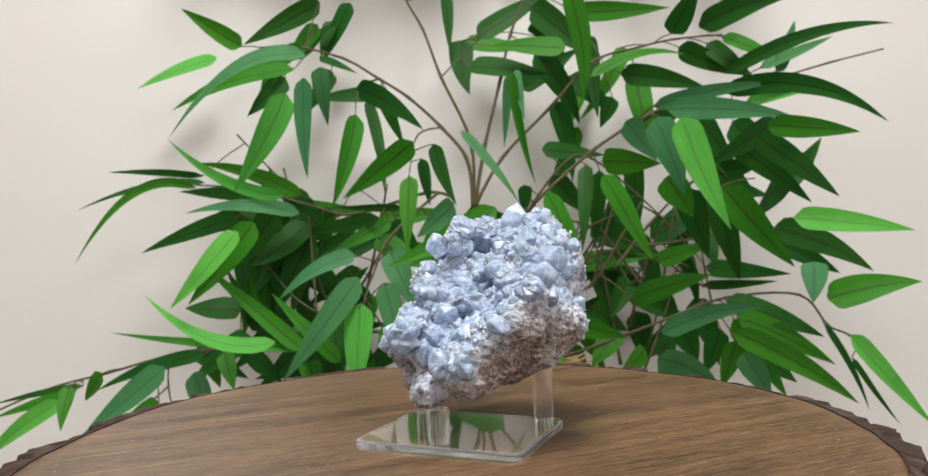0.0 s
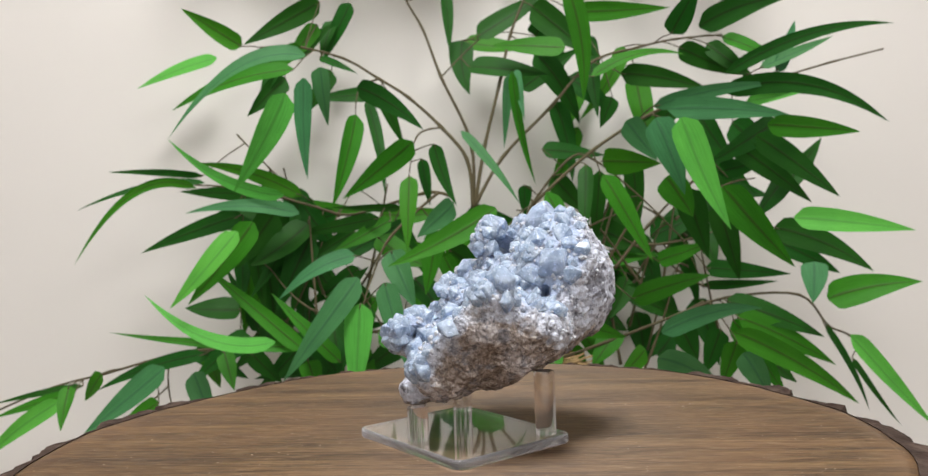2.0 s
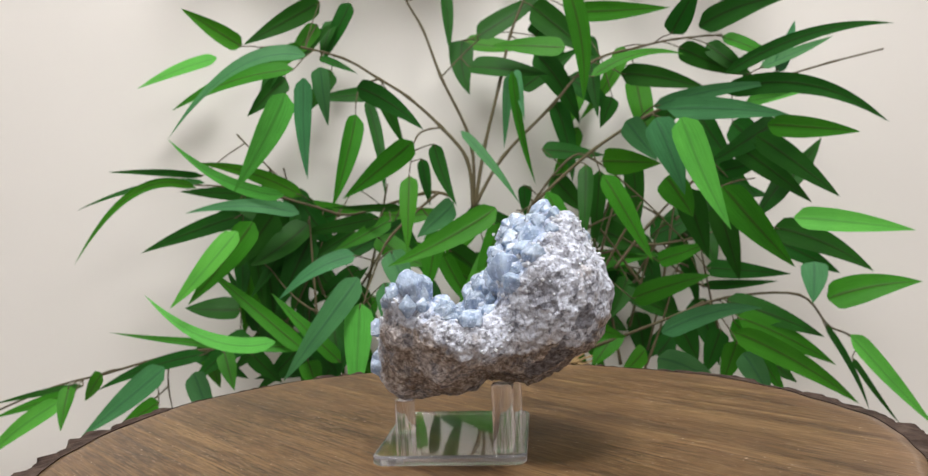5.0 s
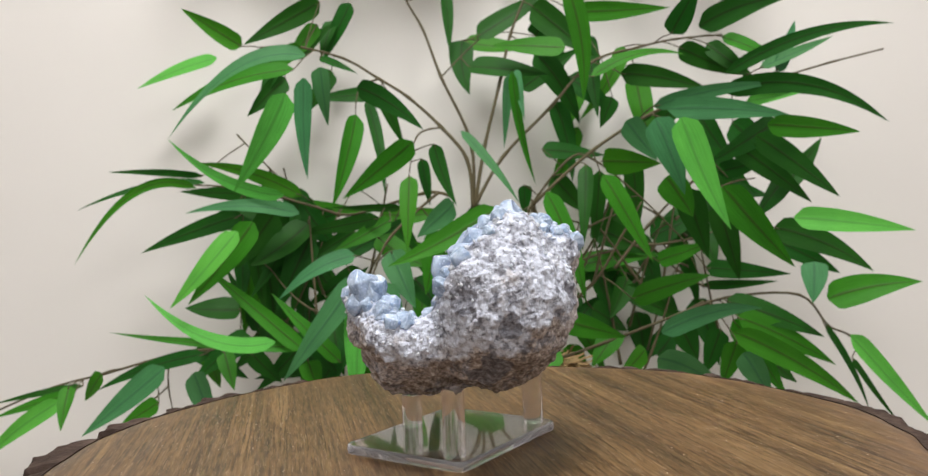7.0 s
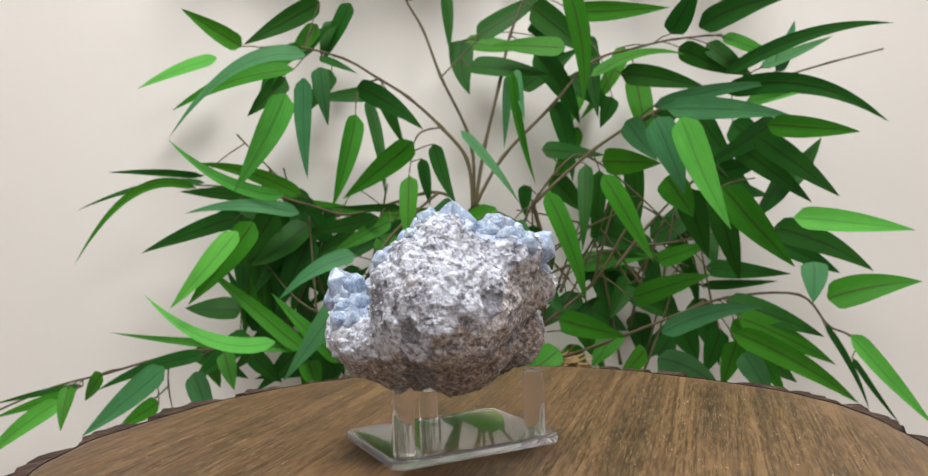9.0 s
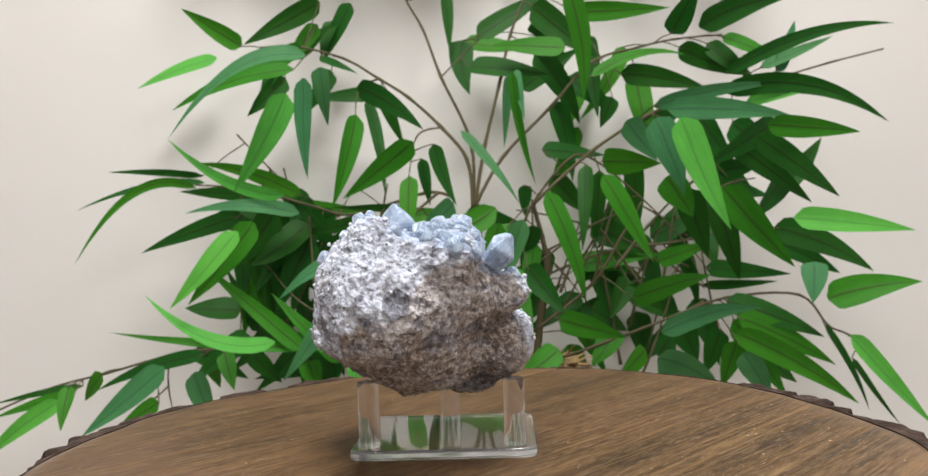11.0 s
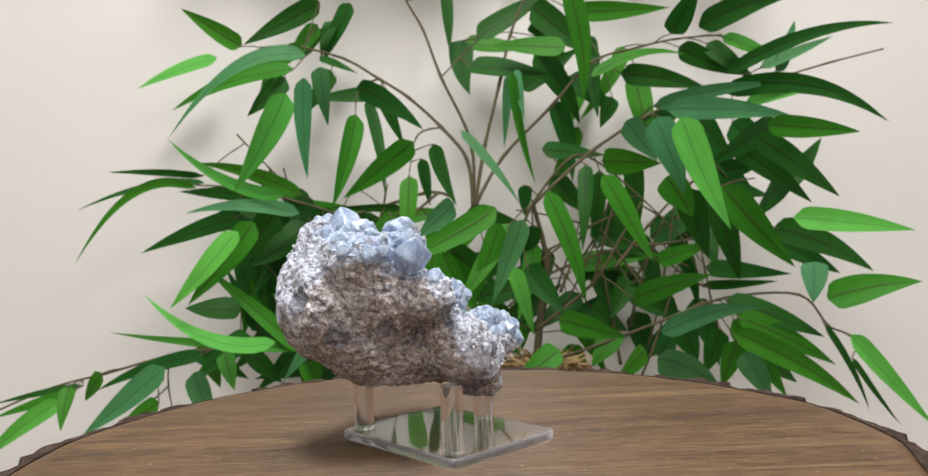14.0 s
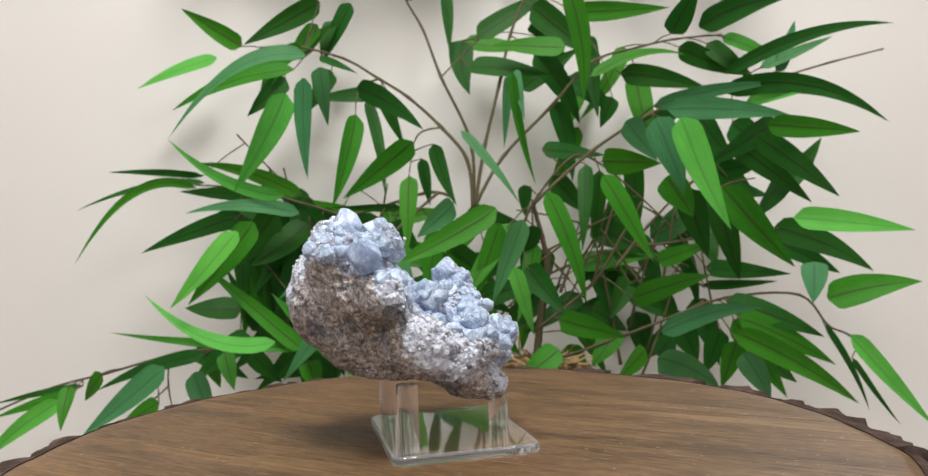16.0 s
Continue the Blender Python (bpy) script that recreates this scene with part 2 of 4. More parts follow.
def tube(name, pts, radii, mat, sides=6):
    """A tapered tube along a smooth line through the points."""
    P = [Vector(p) for p in pts]
    line = []
    for i in range(len(P) - 1):
        a, b, c, d = P[max(i - 1, 0)], P[i], P[i + 1], P[min(i + 2, len(P) - 1)]
        for s in range(5):
            u = s / 5
            line.append(0.5 * (2 * b + (c - a) * u + (2 * a - 5 * b + 4 * c - d) * u * u + (3 * b - a - 3 * c + d) * u ** 3))
    line.append(P[-1])
    verts, faces = [], []
    for i, p in enumerate(line):
        t = (line[min(i + 1, len(line) - 1)] - line[max(i - 1, 0)]).normalized()
        x = t.cross(Vector((0.3, 1, 0.2))).normalized()
        y = t.cross(x)
        r = radii[0] + (radii[1] - radii[0]) * i / (len(line) - 1)
        if i % 5 == 0 and sides > 5:
            r *= 1.25
        for k in range(sides):
            a = 2 * math.pi * k / sides
            verts.append(p + r * (math.cos(a) * x + math.sin(a) * y))
        if i:
            for k in range(sides):
                j = (k + 1) % sides
                faces.append(((i - 1) * sides + k, (i - 1) * sides + j, i * sides + j, i * sides + k))
    faces += [tuple(range(sides))[::-1], tuple(range(len(verts) - sides, len(verts)))]
    return mesh(name, verts, faces, mat, True), line


# ---- the room ----
WY = 0.785
tagged(part("wall_north", box("wall_north", (-2.6, WY, 0), (2.6, WY + 0.12, CEIL), WALL), None), "plain cream painted wall with leaf shadows", "wall", kind="structure")
tagged(part("wall_south", box("wall_south", (-2.6, -3.12, 0), (2.6, -3.0, CEIL), WALL), None), "plain cream painted wall behind the camera", "wall", kind="structure")
tagged(part("wall_west", box("wall_west", (-2.72, -3.0, 0), (-2.6, WY, CEIL), WALL), None), "plain cream painted side wall", "wall", kind="structure")
tagged(part("wall_east", box("wall_east", (2.6, -3.0, 0), (2.72, WY, CEIL), WALL), None), "plain cream painted side wall", "wall", kind="structure")
tagged(part("floor", box("floor", (-2.72, -3.12, -0.1), (2.72, WY + 0.12, 0), FLOOR), None), "plain grey floor", "floor", kind="structure")
tagged(part("ceiling", box("ceiling", (-2.72, -3.12, CEIL), (2.72, WY + 0.12, CEIL + 0.1), CEILING), None), "plain white ceiling", "ceiling", kind="structure")
panel = tagged(new("ceiling_light"), "square white ceiling light panel, switched on", "lamp", "ceiling lights")
panel.matrix_world = pose(PANELS[0][0], PANELS[0][1], CEIL)
part("frame", box("frame", (-0.31, -0.31, -0.02), (0.31, 0.31, 0), CEILING, 0.004), panel)
part("diffuser", box("diffuser", (-0.29, -0.29, -0.026), (0.29, 0.29, -0.022), GLOW), panel, "glowing white diffuser")
for px, py, _ in PANELS[1:]:
    copy_thing(panel, pose(px, py, CEIL))

# ---- support under the slab ----
def lathe(name, profile, mat, sides=48, smooth=True):
    verts, faces = [], []
    for r, z in profile:
        for k in range(sides):
            a = 2 * math.pi * k / sides
            verts.append((r * math.cos(a), r * math.sin(a), z))
    n = len(profile)
    for i in range(n - 1):
        for k in range(sides):
            j = (k + 1) % sides
            faces.append((i * sides + k, i * sides + j, (i + 1) * sides + j, (i + 1) * sides + k))
    faces += [tuple(range(sides))[::-1], tuple(range((n - 1) * sides, n * sides))]
    return mesh(name, verts, faces, mat, smooth)


table = tagged(new("display_table"), "small dark round display table under the turntable", "table")
part("table_top", lathe("table_top", [(0.155, 0.71), (0.16, 0.715), (0.16, 0.732), (0.155, 0.737)], TABLE), table)
part("pedestal", lathe("pedestal", [(0.14, 0.0), (0.14, 0.02), (0.035, 0.05), (0.03, 0.69), (0.07, 0.71)], TABLE), table)
plate = tagged(new("turntable"), "low dark turntable plate under the wooden slab", "turntable")
part("foot", lathe("foot", [(0.10, 0.737), (0.11, 0.741), (0.11, 0.755), (0.10, 0.7575)], TABLE), plate)


# ---- the wooden slab ----
SLAB = 0.036
def rim(a, seed=0.0):
    """The slab's outline: a rough round, a little off the axis."""
    d = 0.2180 + 0.0107 * math.cos(a - radians(106))
    c, s = math.cos(a), math.sin(a)
    d += 0.0035 * noise.noise((2.2 * c, 2.2 * s, 3.1 + seed)) + 0.0012 * noise.noise((9 * c, 9 * s, 1.7 + seed))
    return d


def bark_width(a):
    """How wide the bark shows from above."""
    c, s = math.cos(a), math.sin(a)
    return 0.0145 + 0.006 * noise.noise((1.8 * c, 1.8 * s, 6.4)) + 0.0015 * noise.noise((8 * c, 8 * s, 2.2))


def build_slab():
    slab = tagged(new("wooden_slab"), "round live-edge walnut slab with dark bark rim, turning", "wooden slab")
    slab.matrix_world = pose(0, 0, TOP)
    n, rings = 256, 40
    verts, faces = [(0, 0, 0)], []
    for i in range(1, rings + 1):
        for k in range(n):
            a = 2 * math.pi * k / n
            r = (rim(a) - bark_width(a)) * i / rings
            x, y = r * math.cos(a), r * math.sin(a)
            z = 0.0003 * noise.noise((20 * x, 20 * y, 0)) if i < rings else -0.0012
            verts.append((x, y, z))
    top = len(verts)
    for k in range(n):
        x, y, z = verts[top - n + k]
        verts.append((x, y, -SLAB))
    for k in range(n):
        j = (k + 1) % n
        faces.append((0, 1 + k, 1 + j))
        for i in range(rings - 1):
            a, b = 1 + i * n, 1 + (i + 1) * n
            faces.append((a + k, b + k, b + j, a + j))
        faces.append((top - n + k, top + k, top + j, top - n + j))
    faces.append(tuple(range(top, top + n))[::-1])
    part("disc", mesh("disc", verts, faces, WOOD, True), slab)
    # bark: broken plates round the edge
    verts, faces, m = [], [], 720
    prof = [(-1.0, -0.0008), (-0.5, -0.0016), (0.0, -0.0036), (0.0022, -0.010), (0.003, -0.02), (0.0015, -0.03), (-1.0, -SLAB)]
    for k in range(m):
        a = 2 * math.pi * k / m
        c, s = math.cos(a), math.sin(a)
        plate = noise.cell((9 * c + 0.6 * noise.noise((20 * c, 20 * s, 2.0)), 9 * s, 4.5))
        chip = 0.0065 * max(0.0, plate - 0.25) + max(0.0, noise.noise((7 * c, 7 * s, 8.0)) - 0.1) * 0.012
        for i, (dr, dz) in enumerate(prof):
            w = 0.0 if i in (0, len(prof) - 1) else 1.0
            dr = dr * (bark_width(a) - 0.0001) if dr < -0.1 else dr
            r = rim(a) + dr - w * min(chip, 0.0085) + w * (0.0022 * noise.noise((16 * c, 16 * s, 40 * dz)) + 0.0014 * noise.noise((60 * c, 60 * s, 160 * dz)))
            z = dz - w * 0.0016 * plate + w * 0.0022 * noise.noise((30 * c, 30 * s, 9 + 20 * dz))
            verts.append((r * c, r * s, min(z, -0.0006)))
    q = len(prof)
    for k in range(m):
        j = (k + 1) % m
        for i in range(q - 1):
            faces.append((k * q + i, k * q + i + 1, j * q + i + 1, j * q + i))
    part("bark", mesh("bark", verts, faces, BARK), slab, "dark rough bark edge")
    return slab


# ---- the acrylic stand ----
def build_stand():
    stand = tagged(new("acrylic_stand"), "clear acrylic stand with three pegs, on the slab", "display stand")
    stand.matrix_world = pose(0, 0, TOP)
    def outline(inset):
        w, d, r = 0.0426 - inset, 0.0343 - inset, 0.0060 - inset
        return [((w - r) * sx + r * math.cos(t), (d - r) * sy + r * math.sin(t))
                for q, (sx, sy) in enumerate(((1, 1), (-1, 1), (-1, -1), (1, -1))) for t in (math.pi / 2 * (q + i / 7) for i in range(8))]

    m = pose(0.0038, 0.0005, 0.0004, 0, 0, -25.3)
    steps = [(0.0013 * (1 - math.sin(a)), 0.0013 * (1 - math.cos(a))) for a in (0, 0.4, 0.8, 1.2, math.pi / 2)]
    prof = steps + [(i, 0.0046 - z) for i, z in steps[::-1]]
    verts = [m @ Vector((x, y, z)) for i, z in prof for x, y in outline(i)]
    faces = [(i * 32 + k, i * 32 + (k + 1) % 32, (i + 1) * 32 + (k + 1) % 32, (i + 1) * 32 + k) for i in range(len(prof) - 1) for k in range(32)]
    plate_mesh = mesh("base_plate", verts, faces + [tuple(range(32))[::-1], tuple(range(len(verts) - 32, len(verts)))], ACRYLIC)
    plate_mesh.materials.append(ACRYLIC_EDGE)
    for f in plate_mesh.polygons:
        f.use_smooth, f.material_index = len(f.vertices) == 4, int(len(f.vertices) == 4)
    for e in plate_mesh.edges:
        e.use_edge_sharp = all(v < 32 for v in e.vertices) or all(v >= len(verts) - 32 for v in e.vertices)
    base = part("base_plate", plate_mesh, stand)
    base.visible_shadow = False
    for x, y, h in ((0.0451, 0.0080, 0.0348), (-0.0149, 0.0376, 0.0350), (-0.0071, -0.0226, 0.0208)):
        bm = bmesh.new()
        low = 0.0049
        bmesh.ops.create_cone(bm, cap_ends=True, segments=40, radius1=0.0050, radius2=0.0050, depth=h - low, matrix=Matrix.Translation((x, y, (h + low) / 2)))
        ends = [e for e in bm.edges if abs(e.verts[0].co.z - e.verts[1].co.z) < 1e-6]
        bmesh.ops.bevel(bm, geom=ends, offset=0.0005, segments=2, affect="EDGES")
        bm.normal_update()
        for fc in bm.faces:
            fc.smooth = abs(fc.normal.z) < 0.2
        for e in bm.edges:
            e.smooth = abs(abs(e.link_faces[0].normal.z) - abs(e.link_faces[1].normal.z)) < 0.1
        peg = part("peg", from_bm("peg", bm, ACRYLIC_PEG), stand)
        bm = bmesh.new()
        bmesh.ops.create_uvsphere(bm, u_segments=14, v_segments=8, radius=0.0016, matrix=Matrix.Translation((x, y, 0.0035)) @ Matrix.Diagonal((1, 1, 0.7, 1)))
        part("glue_bead", from_bm("glue_bead", bm, ACRYLIC, True), peg)
    return stand


# ---- the geode ----
LOBES = np.array([(40.6, 35.3, 69.6, 26.2), (10.5, 17.1, 51.3, 20.6), (8.9, -12.8, 41.3, 15.4), (37, 15.4, 58.1, 20), (6.1, 32.4, 98.5, 9.2), (31.6, -31.5, 61.4, 11.1), (29.9, 27.7, 56.4, 24.5), (-13, 2.6, 34.6, 11.7), (-10.7, 42.3, 75.5, 9.9), (-15.5, 29.4, 52.4, 13.1), (45.6, 29.4, 74.8, 27.7), (31, 36.8, 75.5, 20.4), (56.2, -13.9, 58.7, 7.2)], float) / 1000
LOBES_B = np.array([(38.6, -30.5, 75.5, 8.8), (28.2, -7.8, 44.5, 15.6), (-17.9, 14.7, 43.4, 13.3), (8.3, -24.5, 39.5, 13.5), (45.1, 33.9, 95.8, 15.3), (20.8, 48.6, 91.9, 15.9), (-11.2, -13.4, 26.9, 8.1), (41.3, -16.2, 49.9, 11.4), (-18.6, -4.4, 51.9, 12.7), (-6.3, 20.1, 67.9, 12.1), (11, 39, 75, 17), (20, -27, 50, 12), (46, -21, 60, 11.5), (50, -4, 54, 13)], float) / 1000
HEART = np.array((0.020, 0.014, 0.056))


def lumps(p):
    """Distance to the rock's lobes, blended."""
    d = np.full(len(p), 0.0)
    for x, y, z, r in (*LOBES, *LOBES_B):
        d += np.exp(-(np.linalg.norm(p - (x, y, z), axis=1) - r) / 0.003)
    return -0.003 * np.log(np.maximum(d, 1e-280))


def swing(phi, c):
    """A smooth wavy line round the rock: its latitude at each azimuth."""
    return c[0] + sum(c[2 * k - 1] * np.cos(k * phi) + c[2 * k] * np.sin(k * phi) for k in range(1, 6))


def zones(p):
    """How far a point lies over the rind's upper edge and over the crystals' edge, in radians of latitude."""
    e = p - HEART
    phi, lat = np.arctan2(e[:, 1], e[:, 0]), np.arctan2(e[:, 2], np.hypot(e[:, 0], e[:, 1]))
    rind = lat - swing(phi, (-0.01, 0.150, 0.309, -0.226, -0.085, -0.005, -0.051, -0.03, 0.12, 0.045, -0.03))
    blue = lat - swing(phi, (0.33, 0.33, 0.425, -0.03, -0.05, -0.05, 0.11, 0.01, 0.08, 0.02, -0.02))
    for patches, way in ((CRUST, 0.45), (BARE, -0.34)):
        for x, y, z, r in patches:
            rind += way * np.clip(1.4 - 1.4 * np.linalg.norm(p - np.array((x, y, z)) / 1000, axis=1) / (r / 1000), 0, 1)
    return rind, blue


# patches of white crust and of bare brown rock: centre and radius in millimetres
CRUST = [(-10, -22, 28, 12), (-18, -14, 30, 11), (62, -9, 61, 12), (60, -16, 66, 12), (54, -7, 62, 12), (61, -9, 62, 13), (59, 6, 65, 13), (73, 25, 76, 12), (69, 34, 59, 12), (63, 47, 89, 14), (65, 51, 73, 12), (53, 59, 77, 12), (-16, 48, 82, 10), (-17, 27, 71, 12), (-27, 31, 59, 10), (-21, 39, 60, 12), (62, 11, 60, 12), (46, -34, 70, 8)]
BARE = [(11, 59, 81, 13), (-5, 52, 76, 13), (28, 61, 78, 12), (16, 60, 80, 13), (2, 54, 74, 12), (-5, 52, 75, 12), (-16, 41, 60, 12), (18, 59, 77, 11), (-13, 41, 59, 10), (69, 46, 77, 6), (61, 55, 71, 8), (37, -39, 55, 12), (38, -31, 49, 12)]
# hollows between the crystals: centre and radius in millimetres
PITS = [(5, 2, 64, 7), (16, 14, 76, 6), (17, 29, 96, 7), (-11, -15, 53, 7), (-23, -8, 38, 6), (49, 0, 73, 4)]
# dark grey-blue inclusions in the rind
SPOTS = [(51, 24, 41, 8), (58, 30, 46, 7), (71, 37, 63, 5), (-11, 15, 29, 8), (-21, 19, 31, 7), (47, 61, 75, 6), (69, 18, 76, 7), (-18, 44, 66, 7), (8, 54, 60, 6), (30, 58, 58, 6)]


def skin(g):
    """An even net of quads over the blended lobes: points, outward directions and faces."""
    lo, size = np.array((-0.042, -0.052, 0.012)), (0.126, 0.128, 0.106)
    n = [int(q / g) for q in size]
    grid = np.stack(np.meshgrid(*[lo[k] + g * np.arange(n[k]) for k in range(3)], indexing="ij"), -1)
    inside = (lumps(grid.reshape(-1, 3)) < 0).reshape(n)
    count = sum(inside[i:n[0] - 1 + i, j:n[1] - 1 + j, k:n[2] - 1 + k].astype(int) for i in (0, 1) for j in (0, 1) for k in (0, 1))
    cells = (count > 0) & (count < 8)
    index = np.full(cells.shape, -1)
    index[cells] = np.arange(cells.sum())
    p = lo + g * (np.argwhere(cells) + 0.5)
    faces = []
    for ax in range(3):
        u, v = (ax + 1) % 3, (ax + 2) % 3
        first, second = np.take(inside, range(n[ax] - 1), ax), np.take(inside, range(1, n[ax]), ax)
        for e in np.argwhere(first != second):
            out = first[tuple(e)]
            quad = []
            for du, dv in ((-1, -1), (0, -1), (0, 0), (-1, 0)):
                c = e.copy()
                c[u] += du
                c[v] += dv
                quad.append(int(index[tuple(c)]))
            faces.append(quad if out else quad[::-1])
    for _ in range(4):
        d = lumps(p)
        slope = np.stack([lumps(p + step) - d for step in np.eye(3) * 1e-5], 1)
        slope /= np.linalg.norm(slope, axis=1)[:, None]
        p = p - slope * d[:, None]
    return p, slope, faces


def build_geode():
    rock = tagged(new("crystal_geode"), "pale blue celestite crystal cluster on brown-grey matrix, on an acrylic stand", "crystal")
    rock.matrix_world = pose(0, 0, TOP)
    p, dirs, faces = skin(0.00085)
    out = np.empty_like(p)
    rind, blue = zones(p)
    spot = np.zeros(len(p))
    for i, (x, y, z) in enumerate(p):
        v = Vector((x, y, z))
        big = noise.fractal(v * 45, 1.0, 2.0, 3)
        fine = noise.fractal(v * 190, 0.9, 2.1, 4)
        ridge = noise.ridged_multi_fractal(v * 110, 1.0, 2.0, 3, 1.0, 2.0) - 1.0
        cells = noise.voronoi(v * 210)[0]
        k = 0.0016 * big + 0.0007 * fine + 0.0005 * ridge + 0.0007 * (0.4 - cells[0]) + 0.0006 * min(0.4, cells[1] - cells[0])
        if blue[i] > 0:
            k -= min(1.0, blue[i] * 6) * (0.0030 - 0.0040 * noise.noise(v * 55))
        if blue[i] < 0:
            k += 0.0012 * noise.noise(v * 85) + 0.0008 * noise.noise(v * 300) + 0.0005 * noise.noise(v * 620)
        for px, py, pz, pr in SPOTS:
            near = 1 - math.dist((x, y, z), (px / 1000, py / 1000, pz / 1000)) / (pr / 1000)
            if near > 0:
                spot[i] = max(spot[i], min(1.0, near * 2.5))
                k -= 0.0010 * min(1.0, near * 2.0)
        for px, py, pz, pr in PITS:
            near = 1 - math.dist((x, y, z), (px / 1000, py / 1000, pz / 1000)) / (pr / 1000)
            if near > 0:
                k -= 0.012 * min(1.0, near * 1.6)
        out[i] = p[i] + dirs[i] * k
    # the rock sits on the pegs
    for x, y, h in ((0.0451, 0.0080, 0.0350), (-0.0149, 0.0376, 0.0352), (-0.0071, -0.0226, 0.0210)):
        rest = h - 0.8 * np.maximum(0.0, np.hypot(out[:, 0] - x, out[:, 1] - y) - 0.0056)
        near = out[:, 2] > 0.0
        out[near, 2] = np.maximum(out[near, 2], np.minimum(rest[near], out[near, 2] + 0.012))
    body = part("matrix", mesh("matrix", out, faces, MATRIX), rock, "brown-grey rough rock with white crust")
    me = body.data
    for key, val in (("rind", rind), ("blue", blue), ("spot", spot)):
        me.attributes.new(key, "FLOAT", "POINT").data.foreach_set("value", np.clip(val * 2.2 + 0.5, -2, 3).astype(np.float32))
    nrm = np.array([tuple(v.normal) for v in me.vertices])
    return rock, out, nrm


def crystal_mesh(name, rnd, mat):
    """A blunt blocky crystal with chamfered edges, 1 across, base at -0.9, tip at about 0.9."""
    bm = bmesh.new()
    sx, sy, top = rnd.uniform(0.72, 0.95), rnd.uniform(0.62, 0.9), rnd.uniform(0.55, 0.8)
    skew = rnd.uniform(-0.3, 0.3)
    for ix in (-1, 1):
        for iy in (-1, 1):
            for z, f in ((-0.9, 0.75), (rnd.uniform(0.0, 0.35), 1.0), (top + rnd.uniform(-0.1, 0.12), rnd.uniform(0.45, 0.68))):
                x, y = f * sx * ix, f * sy * iy
                bm.verts.new((x + skew * y, y, z + 0.12 * ix * (z > 0.5)))
    for side in (-1, 1):
        bm.verts.new((side * sx * rnd.uniform(0.1, 0.3), 0, rnd.uniform(0.85, 1.0)))
        bm.verts.new((0, side * sy * rnd.uniform(1.1, 1.3), rnd.uniform(-0.1, 0.25)))
    bmesh.ops.convex_hull(bm, input=bm.verts[:])
    bmesh.ops.delete(bm, geom=[v for v in bm.verts if not v.link_faces], context="VERTS")
    bmesh.ops.bevel(bm, geom=[e for e in bm.edges if max(v.co.z for v in e.verts) > -0.5 and e.calc_face_angle(0) > 0.35], offset=0.06, segments=1, affect="EDGES")
    return from_bm(name, bm, mat)


